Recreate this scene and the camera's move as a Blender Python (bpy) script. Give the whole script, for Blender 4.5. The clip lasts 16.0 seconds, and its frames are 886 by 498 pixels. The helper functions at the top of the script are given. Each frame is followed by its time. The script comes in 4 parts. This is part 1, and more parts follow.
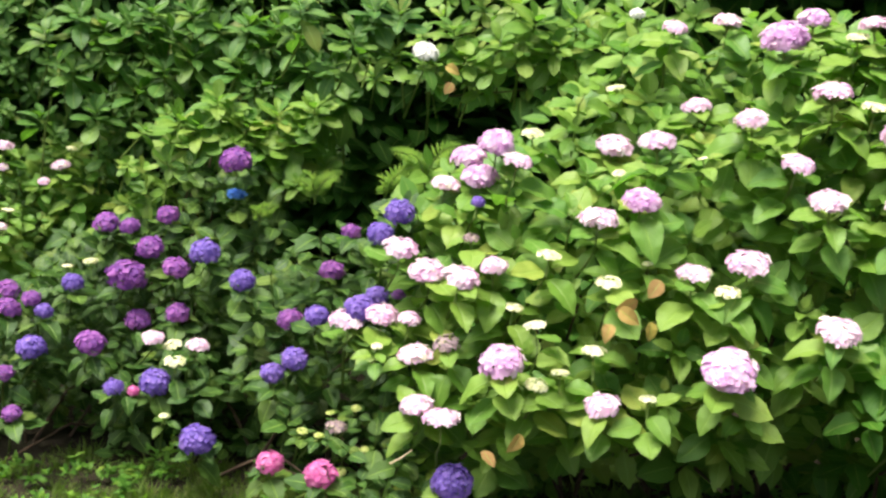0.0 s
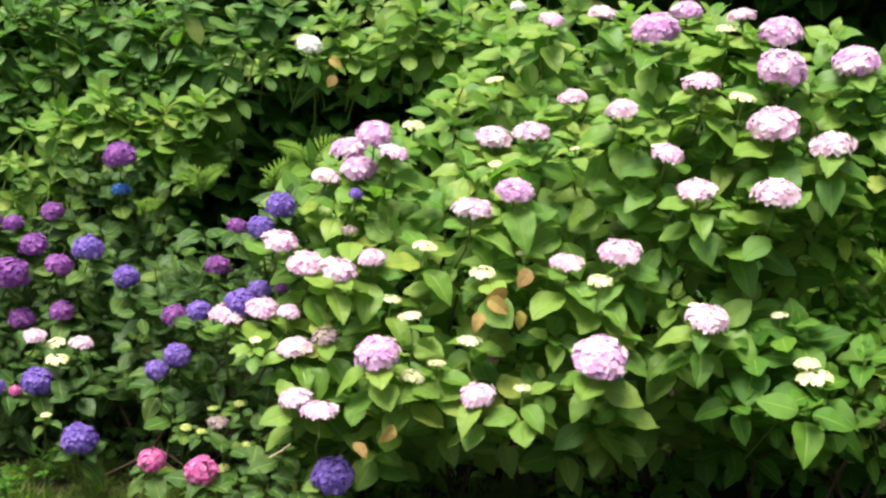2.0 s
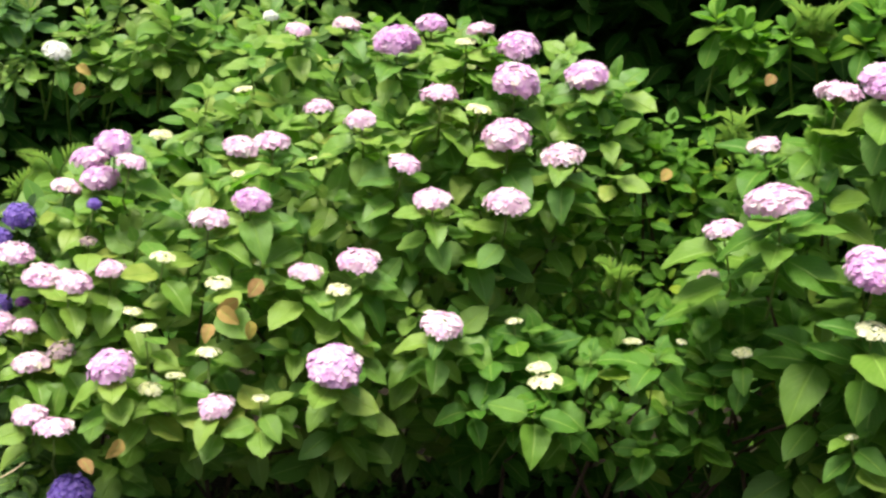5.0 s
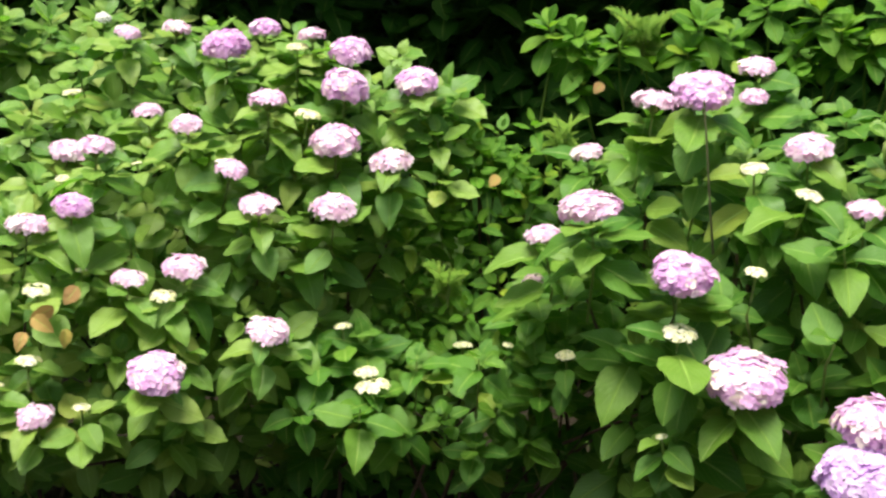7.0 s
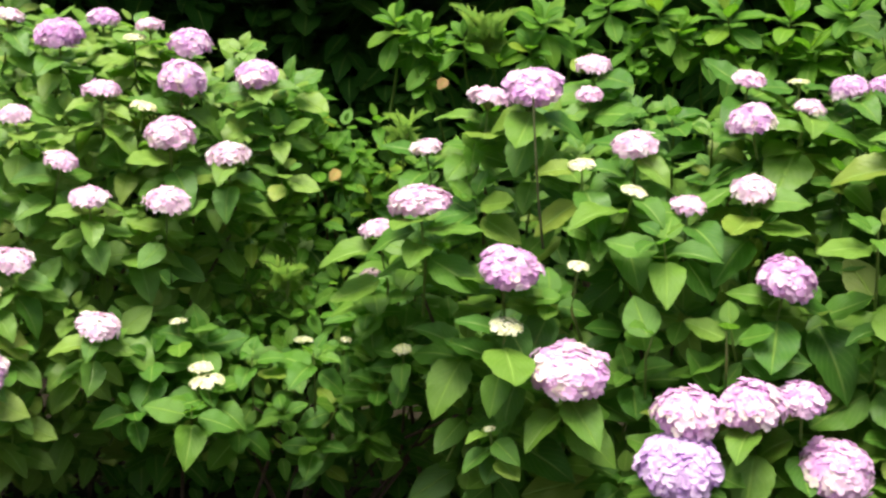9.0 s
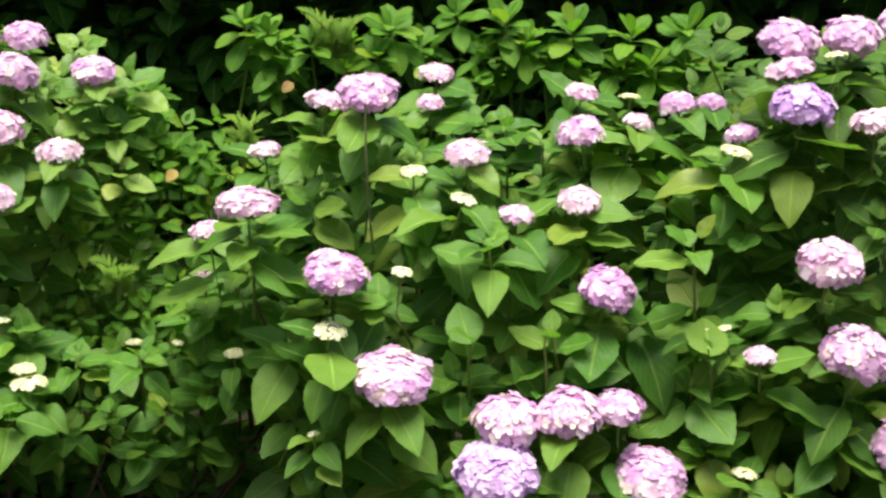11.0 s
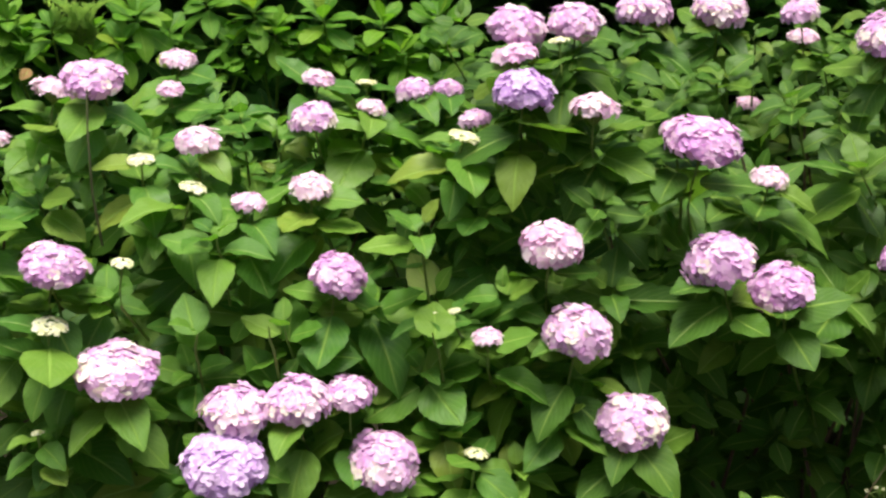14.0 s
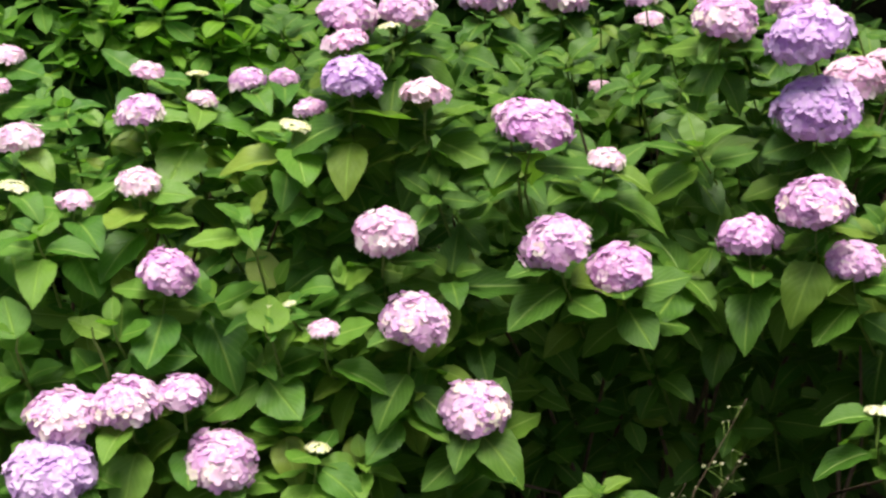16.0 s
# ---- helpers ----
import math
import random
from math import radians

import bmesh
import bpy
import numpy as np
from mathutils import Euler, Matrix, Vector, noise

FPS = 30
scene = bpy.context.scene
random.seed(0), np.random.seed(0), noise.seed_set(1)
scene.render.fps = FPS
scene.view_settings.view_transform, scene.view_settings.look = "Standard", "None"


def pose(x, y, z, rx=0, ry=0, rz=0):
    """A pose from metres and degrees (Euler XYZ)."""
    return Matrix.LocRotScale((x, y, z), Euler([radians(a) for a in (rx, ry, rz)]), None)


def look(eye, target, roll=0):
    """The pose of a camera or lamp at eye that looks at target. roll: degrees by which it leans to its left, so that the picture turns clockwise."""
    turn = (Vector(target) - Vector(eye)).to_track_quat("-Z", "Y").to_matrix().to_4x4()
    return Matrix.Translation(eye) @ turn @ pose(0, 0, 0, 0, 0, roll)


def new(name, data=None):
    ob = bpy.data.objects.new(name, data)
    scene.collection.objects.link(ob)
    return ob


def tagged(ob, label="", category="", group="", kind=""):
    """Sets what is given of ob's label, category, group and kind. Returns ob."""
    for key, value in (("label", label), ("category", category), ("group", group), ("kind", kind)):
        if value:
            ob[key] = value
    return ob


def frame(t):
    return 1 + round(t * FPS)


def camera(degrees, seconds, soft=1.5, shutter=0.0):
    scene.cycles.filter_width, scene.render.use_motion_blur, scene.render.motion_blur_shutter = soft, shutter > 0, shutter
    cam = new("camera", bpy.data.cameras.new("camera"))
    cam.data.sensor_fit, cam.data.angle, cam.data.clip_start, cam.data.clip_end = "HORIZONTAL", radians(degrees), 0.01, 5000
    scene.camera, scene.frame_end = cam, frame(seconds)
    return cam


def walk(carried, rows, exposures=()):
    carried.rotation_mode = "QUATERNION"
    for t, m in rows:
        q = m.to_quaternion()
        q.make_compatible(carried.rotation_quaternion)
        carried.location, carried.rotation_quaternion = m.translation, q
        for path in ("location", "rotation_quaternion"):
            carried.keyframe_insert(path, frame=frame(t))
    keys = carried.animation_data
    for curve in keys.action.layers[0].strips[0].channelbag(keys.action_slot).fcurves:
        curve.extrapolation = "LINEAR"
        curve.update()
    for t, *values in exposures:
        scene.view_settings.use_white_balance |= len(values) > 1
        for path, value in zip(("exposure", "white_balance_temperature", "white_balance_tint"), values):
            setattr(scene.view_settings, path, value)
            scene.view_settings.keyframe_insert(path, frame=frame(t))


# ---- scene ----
cam = camera(41.9, 16.0, 2.45, 0.5)
METRES, EYE, TILT, LEAN, TURN = 1.5, 1.42, -8.0, 0.0, 0.0
ROWS = [
    (0.0, 0.0, 0.0, 0.0, -0.0, 0.0, 0.0),
    (0.5, 0.0281, 0.0009, -0.0051, -1.11, -0.04, 0.09),
    (1.0, 0.0548, 0.0017, -0.009, -1.99, -0.08, 0.24),
    (1.5, 0.0838, -0.001, -0.0127, -3.03, 0.02, 0.36),
    (2.0, 0.1095, -0.0027, -0.0155, -3.28, -0.05, 0.62),
    (2.5, 0.1361, -0.0065, -0.0162, -4.65, -0.11, 0.71),
    (3.0, 0.1602, -0.0096, -0.017, -5.9, 0.06, 0.87),
    (3.5, 0.188, -0.0124, -0.0198, -7.34, 0.09, 0.61),
    (4.0, 0.2239, -0.017, -0.0214, -8.73, 0.19, 0.72),
    (6.5, 0.3814, -0.0628, -0.0166, -15.13, 0.35, 1.41),
    (7.0, 0.4119, -0.0713, -0.0171, -16.49, 0.33, 1.36),
    (7.5, 0.4363, -0.081, -0.013, -17.81, 0.45, 1.31),
    (8.0, 0.4652, -0.0915, -0.01, -18.8, 0.47, 1.19),
    (8.5, 0.4859, -0.1011, -0.0142, -20.35, 0.47, 1.29),
    (9.0, 0.5207, -0.11, -0.0261, -21.49, 0.1, 1.26),
    (11.5, 0.6657, -0.172, -0.038, -27.91, 0.29, 0.13),
    (12.0, 0.7007, -0.1862, -0.0393, -29.33, -0.25, 0.41),
    (12.5, 0.7245, -0.1948, -0.0443, -30.34, -0.26, 0.31),
    (13.0, 0.758, -0.2129, -0.0397, -31.77, -0.27, 0.33),
    (13.5, 0.7811, -0.23, -0.0338, -32.9, -0.05, 0.77),
    (14.0, 0.807, -0.2461, -0.0422, -33.96, -0.08, 1.34),
    (14.5, 0.8343, -0.2549, -0.0437, -35.07, -0.21, 1.82),
    (15.0, 0.8698, -0.2697, -0.0536, -36.06, -0.59, 2.23),
    (15.5, 0.8933, -0.2789, -0.0491, -37.33, -0.55, 3.01),
    (16.0, 0.9278, -0.2991, -0.0593, -38.26, -0.44, 3.34),
]
walk(cam, [(t, pose(0, 0, EYE, TILT, LEAN, TURN) @ pose(METRES * x, METRES * y, METRES * z, 90 + pitch, roll, yaw)) for t, x, y, z, yaw, pitch, roll in ROWS],
     exposures=((0.0, 1.2), (3.0, 1.02), (8.0, 1.06), (12.5, 0.91), (16.0, 0.86)))

# ---------------------------------------------------------------- light
world = bpy.data.worlds.new("sky")
scene.world = world
world.use_nodes = True
wn = world.node_tree.nodes
wl = world.node_tree.links
sky = wn.new("ShaderNodeTexSky")
sky.sky_type = "NISHITA"
sky.sun_disc = False
SUN_UP, SUN_TURN = 70.0, 222.0
sky.sun_elevation, sky.sun_rotation = radians(SUN_UP), radians(SUN_TURN)
sky.air_density, sky.dust_density, sky.ozone_density = 1.0, 4.0, 1.0
wl.new(sky.outputs[0], wn["Background"].inputs[0])
wn["Background"].inputs[1].default_value = 0.115
sun = new("sun", bpy.data.lights.new("sun", "SUN"))
sun.data.energy, sun.data.angle, sun.data.color = 5.0, radians(36), (1.0, 0.96, 0.85)
# the sky's rotation runs clockwise from north
sun_way = Vector((math.sin(radians(SUN_TURN)) * math.cos(radians(SUN_UP)),
                  math.cos(radians(SUN_TURN)) * math.cos(radians(SUN_UP)), math.sin(radians(SUN_UP))))
sun.matrix_world = look(sun_way * 30, (0, 0, 0))

# ---------------------------------------------------------------- materials


def shader(name):
    m = bpy.data.materials.new(name)
    m.use_nodes = True
    t = m.node_tree
    return m, t.nodes, t.links, t.nodes["Principled BSDF"]


def math_node(n, l, op, a, b=None, clamp=False):
    q = n.new("ShaderNodeMath")
    q.operation, q.use_clamp = op, clamp
    for i, v in enumerate((a, b)):
        if v is None:
            continue
        if isinstance(v, (int, float)):
            q.inputs[i].default_value = v
        else:
            l.new(v, q.inputs[i])
    return q.outputs[0]


def ramp(n, l, fac, stops):
    r = n.new("ShaderNodeValToRGB")
    e = r.color_ramp.elements
    while len(e) < len(stops):
        e.new(0.5)
    for i, (p, c) in enumerate(stops):
        e[i].position, e[i].color = p, (*c, 1)
    if fac is not None:
        l.new(fac, r.inputs[0])
    return r.outputs[0]


def mixed(n, l, fac, a, b, how="MIX"):
    m = n.new("ShaderNodeMix")
    m.data_type, m.blend_type = "RGBA", how
    for sock, v in ((m.inputs[0], fac), (m.inputs[6], a), (m.inputs[7], b)):
        if isinstance(v, (int, float)):
            sock.default_value = v
        elif isinstance(v, tuple):
            sock.default_value = (*v, 1)
        else:
            l.new(v, sock)
    return m.outputs[2]


def chance(n, l):
    """A random number for each piece, whether it is an object or an island of a joined mesh."""
    a, b = n.new("ShaderNodeObjectInfo").outputs["Random"], n.new("ShaderNodeNewGeometry").outputs["Random Per Island"]
    return math_node(n, l, "FRACT", math_node(n, l, "ADD", a, b))


def leaf_material(name, stops, rough=0.44, glow=0.42, sheen=0.32, lush_tint=(0.062, 0.19, 0.010), through_tint=(0.15, 0.40, 0.012)):
    """Leaf blade: uv runs along and across, with a pale midrib, side veins and blotches."""
    m, n, l, p = shader(name)
    uv = n.new("ShaderNodeUVMap")
    sep = n.new("ShaderNodeSeparateXYZ")
    l.new(uv.outputs[0], sep.inputs[0])
    u, v = sep.outputs[0], sep.outputs[1]
    side = math_node(n, l, "ABSOLUTE", math_node(n, l, "SUBTRACT", v, 0.5))
    phase = math_node(n, l, "SUBTRACT", math_node(n, l, "MULTIPLY", u, 44.0), math_node(n, l, "MULTIPLY", side, 46.0))
    wave = math_node(n, l, "SINE", phase)
    vein = math_node(n, l, "POWER", math_node(n, l, "MULTIPLY_ADD", wave, 0.5), 6.0)
    vein_n = vein.node.inputs[0].links[0].from_node
    vein_n.inputs[2].default_value = 0.5
    rib = math_node(n, l, "SUBTRACT", 1.0, math_node(n, l, "MULTIPLY", side, 21.0), True)
    lines = math_node(n, l, "MAXIMUM", math_node(n, l, "MULTIPLY", vein, 0.17), rib)
    r = chance(n, l)
    base = ramp(n, l, r, stops)
    tc = n.new("ShaderNodeTexCoord")
    blot = n.new("ShaderNodeTexNoise")
    blot.inputs["Scale"].default_value, blot.inputs["Detail"].default_value = 26.0, 3.0
    l.new(tc.outputs["Object"], blot.inputs["Vector"])
    fine = n.new("ShaderNodeTexNoise")
    fine.inputs["Scale"].default_value, fine.inputs["Detail"].default_value = 240.0, 2.0
    l.new(tc.outputs["Object"], fine.inputs["Vector"])
    lush = mixed(n, l, math_node(n, l, "MULTIPLY", blot.outputs[0], 0.55), base, lush_tint, "MIX")
    pale = mixed(n, l, math_node(n, l, "MULTIPLY", lines, 0.75), lush, (0.27, 0.42, 0.08))
    l.new(pale, p.inputs["Base Color"])
    rr = math_node(n, l, "MULTIPLY_ADD", blot.outputs[0], 0.3)
    rr.node.inputs[2].default_value = rough - 0.1
    l.new(rr, p.inputs["Roughness"])
    p.inputs["Specular IOR Level"].default_value = sheen
    bump = n.new("ShaderNodeBump")
    bump.inputs["Strength"].default_value, bump.inputs["Distance"].default_value = 0.5, 0.007
    height = math_node(n, l, "SUBTRACT", math_node(n, l, "MULTIPLY", fine.outputs[0], 0.15), lines)
    l.new(height, bump.inputs["Height"])
    l.new(bump.outputs[0], p.inputs["Normal"])
    tr = n.new("ShaderNodeBsdfTranslucent")
    l.new(mixed(n, l, 0.5, pale, through_tint), tr.inputs[0])
    mx = n.new("ShaderNodeMixShader")
    mx.inputs[0].default_value = glow
    l.new(p.outputs[0], mx.inputs[1])
    l.new(tr.outputs[0], mx.inputs[2])
    l.new(mx.outputs[0], n["Material Output"].inputs[0])
    return m


def petal_material(name, stops, centre):
    """Petals: a colour for each floret, paler at its middle, with fine streaks."""
    m, n, l, p = shader(name)
    uv = n.new("ShaderNodeUVMap")
    sep = n.new("ShaderNodeSeparateXYZ")
    l.new(uv.outputs[0], sep.inputs[0])
    geo = n.new("ShaderNodeNewGeometry").outputs["Random Per Island"]
    obj = n.new("ShaderNodeObjectInfo").outputs["Random"]
    shift = math_node(n, l, "MULTIPLY_ADD", obj, 0.22)
    shift.node.inputs[2].default_value = -0.11
    base = ramp(n, l, math_node(n, l, "ADD", geo, shift, True), stops)
    tc = n.new("ShaderNodeTexCoord")
    no = n.new("ShaderNodeTexNoise")
    no.inputs["Scale"].default_value = 55.0
    l.new(tc.outputs["Object"], no.inputs["Vector"])
    fleck = mixed(n, l, math_node(n, l, "MULTIPLY", no.outputs[0], 0.35), base, centre)
    inner = math_node(n, l, "SUBTRACT", 1.0, math_node(n, l, "MULTIPLY", sep.outputs[0], 2.2), True)
    col = mixed(n, l, math_node(n, l, "MULTIPLY", inner, 0.7), fleck, centre)
    l.new(col, p.inputs["Base Color"])
    p.inputs["Roughness"].default_value = 0.62
    p.inputs["Specular IOR Level"].default_value = 0.25
    tr = n.new("ShaderNodeBsdfTranslucent")
    l.new(col, tr.inputs[0])
    mx = n.new("ShaderNodeMixShader")
    mx.inputs[0].default_value = 0.42
    l.new(p.outputs[0], mx.inputs[1])
    l.new(tr.outputs[0], mx.inputs[2])
    l.new(mx.outputs[0], n["Material Output"].inputs[0])
    return m


def rough_material(name, stops, scale, rough=0.9, bump_size=0.02, fine_scale=90.0):
    m, n, l, p = shader(name)
    tc = n.new("ShaderNodeTexCoord")
    a, b = n.new("ShaderNodeTexNoise"), n.new("ShaderNodeTexNoise")
    a.inputs["Scale"].default_value, a.inputs["Detail"].default_value = scale, 5.0
    b.inputs["Scale"].default_value, b.inputs["Detail"].default_value = fine_scale, 4.0
    l.new(tc.outputs["Object"], a.inputs["Vector"])
    l.new(tc.outputs["Object"], b.inputs["Vector"])
    fac = math_node(n, l, "MULTIPLY_ADD", b.outputs[0], 0.5)
    l.new(math_node(n, l, "MULTIPLY", a.outputs[0], 0.5), fac.node.inputs[2])
    l.new(ramp(n, l, fac, stops), p.inputs["Base Color"])
    p.inputs["Roughness"].default_value = rough
    p.inputs["Specular IOR Level"].default_value = 0.15
    bu = n.new("ShaderNodeBump")
    bu.inputs["Strength"].default_value, bu.inputs["Distance"].default_value = 0.8, bump_size
    l.new(fac, bu.inputs["Height"])
    l.new(bu.outputs[0], p.inputs["Normal"])
    return m


LEAF_FRESH = leaf_material("leaf_fresh", [(0.0, (0.080, 0.190, 0.030)), (0.45, (0.165, 0.285, 0.046)), (0.9, (0.255, 0.355, 0.064)), (1.0, (0.34, 0.37, 0.075))], 0.40, 0.42, 0.36)
LEAF_MID = leaf_material("leaf_mid", [(0.0, (0.034, 0.104, 0.016)), (0.5, (0.088, 0.188, 0.025)), (0.9, (0.155, 0.255, 0.036)), (1.0, (0.22, 0.26, 0.04))], 0.42, 0.38, 0.27)
LEAF_DEEP = leaf_material("leaf_deep", [(0.0, (0.022, 0.066, 0.010)), (0.6, (0.054, 0.116, 0.016)), (0.9, (0.098, 0.168, 0.022)), (1.0, (0.14, 0.19, 0.022))], 0.42, 0.36, 0.22, (0.060, 0.165, 0.012), (0.15, 0.37, 0.014))
LEAF_BANK = leaf_material("leaf_bank", [(0.0, (0.032, 0.094, 0.022)), (0.6, (0.070, 0.146, 0.034)), (0.93, (0.132, 0.206, 0.044)), (1.0, (0.24, 0.25, 0.06))], 0.42, 0.36, 0.34)
LEAF_LOW = leaf_material("leaf_low", [(0.0, (0.026, 0.092, 0.011)), (0.6, (0.060, 0.150, 0.016)), (0.93, (0.115, 0.212, 0.022)), (1.0, (0.20, 0.25, 0.035))], 0.42, 0.36, 0.26)
LEAF_TEAL = leaf_material("leaf_teal", [(0.0, (0.016, 0.049, 0.011)), (0.6, (0.035, 0.085, 0.015)), (0.9, (0.072, 0.128, 0.020)), (1.0, (0.12, 0.165, 0.026))], 0.40, 0.28, 0.28, (0.035, 0.094, 0.012), (0.10, 0.23, 0.014))
# thicket leaves, darkened in colour so the gaps behind the hedge look shaded
LEAF_SHADED = leaf_material("leaf_shaded", [(0.0, (0.014, 0.055, 0.009)), (0.7, (0.028, 0.092, 0.013)), (1.0, (0.055, 0.125, 0.016))], 0.5, 0.2, 0.25)
LEAF_BACK = leaf_material("leaf_back", [(0.0, (0.040, 0.125, 0.008)), (0.6, (0.081, 0.200, 0.012)), (0.93, (0.132, 0.260, 0.016)), (1.0, (0.282, 0.320, 0.030))], 0.46, 0.42, 0.22)
LEAF_YELLOW = leaf_material("leaf_yellow", [(0.0, (0.34, 0.32, 0.05)), (0.4, (0.38, 0.25, 0.075)), (0.75, (0.34, 0.18, 0.08)), (1.0, (0.22, 0.11, 0.05))], 0.5, 0.3, 0.2, (0.27, 0.20, 0.05), (0.36, 0.25, 0.06))
FERN_GREEN = leaf_material("fern_green", [(0.0, (0.10, 0.19, 0.020)), (1.0, (0.19, 0.28, 0.032))], 0.5, 0.40, 0.15)
GRASS_GREEN = leaf_material("grass_green", [(0.0, (0.052, 0.070, 0.012)), (0.55, (0.094, 0.106, 0.020)), (0.85, (0.14, 0.13, 0.035)), (1.0, (0.23, 0.18, 0.07))])
STEM_GREEN = rough_material("stem_green", [(0.2, (0.07, 0.13, 0.022)), (0.8, (0.16, 0.22, 0.05))], 30, 0.6, 0.001)
STEM_BROWN = rough_material("stem_brown", [(0.2, (0.035, 0.022, 0.014)), (0.8, (0.13, 0.09, 0.06))], 24, 0.85, 0.003)
STEM_DARK = rough_material("stem_dark", [(0.2, (0.022, 0.028, 0.010)), (0.8, (0.07, 0.075, 0.030))], 24, 0.8, 0.002)
STRAW = rough_material("straw", [(0.2, (0.30, 0.24, 0.13)), (0.8, (0.48, 0.40, 0.26))], 40, 0.8, 0.002)
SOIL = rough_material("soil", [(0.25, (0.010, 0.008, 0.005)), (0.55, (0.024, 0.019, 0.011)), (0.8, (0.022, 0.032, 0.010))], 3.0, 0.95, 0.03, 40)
ASPHALT = rough_material("asphalt", [(0.25, (0.04, 0.038, 0.036)), (0.6, (0.075, 0.068, 0.062)), (0.8, (0.12, 0.10, 0.08))], 2.0, 0.9, 0.006, 160)
PETALS = {
    "pale": petal_material("petal_pale", [(0.0, (0.71, 0.38, 0.64)), (0.4, (0.76, 0.50, 0.69)), (0.78, (0.79, 0.64, 0.72)), (0.93, (0.81, 0.75, 0.73)), (1.0, (0.80, 0.75, 0.55))], (0.80, 0.68, 0.68)),
    "pink": petal_material("petal_pink", [(0.0, (0.56, 0.24, 0.58)), (0.4, (0.70, 0.41, 0.69)), (0.78, (0.77, 0.54, 0.72)), (0.94, (0.79, 0.68, 0.71)), (1.0, (0.80, 0.75, 0.60))], (0.77, 0.58, 0.70)),
    "lilac": petal_material("petal_lilac", [(0.0, (0.50, 0.26, 0.62)), (0.5, (0.66, 0.43, 0.76)), (1.0, (0.76, 0.58, 0.79))], (0.76, 0.62, 0.78)),
    "bud": petal_material("petal_bud", [(0.0, (0.26, 0.36, 0.07)), (0.5, (0.46, 0.52, 0.14)), (1.0, (0.66, 0.66, 0.32))], (0.42, 0.50, 0.14)),
    "cream": petal_material("petal_cream", [(0.0, (0.62, 0.66, 0.30)), (0.4, (0.81, 0.79, 0.50)), (1.0, (0.87, 0.84, 0.70))], (0.80, 0.79, 0.46)),
    "white": petal_material("petal_white", [(0.0, (0.75, 0.75, 0.71)), (1.0, (0.83, 0.82, 0.80))], (0.79, 0.79, 0.70)),
    "purple": petal_material("petal_purple", [(0.0, (0.13, 0.028, 0.24)), (0.5, (0.24, 0.055, 0.33)), (1.0, (0.40, 0.13, 0.42))], (0.40, 0.20, 0.46)),
    "violet": petal_material("petal_violet", [(0.0, (0.085, 0.04, 0.30)), (0.5, (0.16, 0.085, 0.44)), (1.0, (0.29, 0.17, 0.54))], (0.32, 0.24, 0.56)),
    "magenta": petal_material("petal_magenta", [(0.0, (0.46, 0.05, 0.26)), (0.6, (0.60, 0.10, 0.36)), (1.0, (0.68, 0.26, 0.46))], (0.66, 0.30, 0.46)),
    "faded": petal_material("petal_faded", [(0.0, (0.20, 0.13, 0.20)), (0.5, (0.36, 0.25, 0.30)), (1.0, (0.46, 0.38, 0.30))], (0.34, 0.28, 0.22)),
    "blue": petal_material("petal_blue", [(0.0, (0.03, 0.12, 0.48)), (1.0, (0.09, 0.25, 0.66))], (0.14, 0.28, 0.6)),
}

# ---------------------------------------------------------------- building helpers


def mesh_of(name, verts, faces, uvs=None, mats=(), smooth=True):
    me = bpy.data.meshes.new(name)
    verts, faces = np.asarray(verts, dtype=np.float32), np.asarray(faces, dtype=np.int32)
    k = faces.shape[1]
    me.vertices.add(len(verts))
    me.vertices.foreach_set("co", verts.ravel())
    me.loops.add(faces.size)
    me.loops.foreach_set("vertex_index", faces.ravel())
    me.polygons.add(len(faces))
    me.polygons.foreach_set("loop_start", np.arange(0, faces.size, k, dtype=np.int32))
    if uvs is not None:
        layer = me.uv_layers.new(name="UVMap")
        layer.data.foreach_set("uv", np.asarray(uvs, dtype=np.float32)[faces.ravel()].ravel())
    me.polygons.foreach_set("use_smooth", np.full(len(faces), smooth))
    for m in mats:
        me.materials.append(m)
    me.update(calc_edges=True)
    return me


def part_of(name, me, parent, m=None, label="", kind=""):
    ob = new(name, me)
    ob.parent = parent
    if m is not None:
        ob.matrix_local = m
    return tagged(ob, label, kind=kind)


def leaf_grid(along, across, width=0.56, fold=0.16, droop=0.30, ripple=0.015, tooth=0.0, base=0.62, tip=0.95):
    """A leaf of length 1 along x, upper side to z: folded on its midrib, drooping; base and tip say how pointed its ends are."""
    us = np.linspace(0, 1, along)
    vs = np.linspace(-1, 1, across)
    widest = base / (base + tip)
    most = widest ** base * (1 - widest) ** tip
    verts, uvs = [], []
    for i, u in enumerate(us):
        w = width * 0.5 * u ** base * (1 - u) ** tip / most
        if i == 0:
            w = width * 0.05
        if i == along - 1:
            w = width * 0.012
        elif tooth and i % 2:
            w *= 1 + tooth
        for v in vs:
            z = fold * abs(v) * w - droop * u * u + ripple * math.sin(u * 17 + v * 2.0) * abs(v) - 0.10 * w * v * v
            verts.append((u * (1 - 0.12 * droop * u), v * w, z))
            uvs.append((u, 0.5 + 0.5 * v))
    faces = [(i * across + j, (i + 1) * across + j, (i + 1) * across + j + 1, i * across + j + 1) for i in range(along - 1) for j in range(across - 1)]
    return np.array(verts), np.array(faces), np.array(uvs)


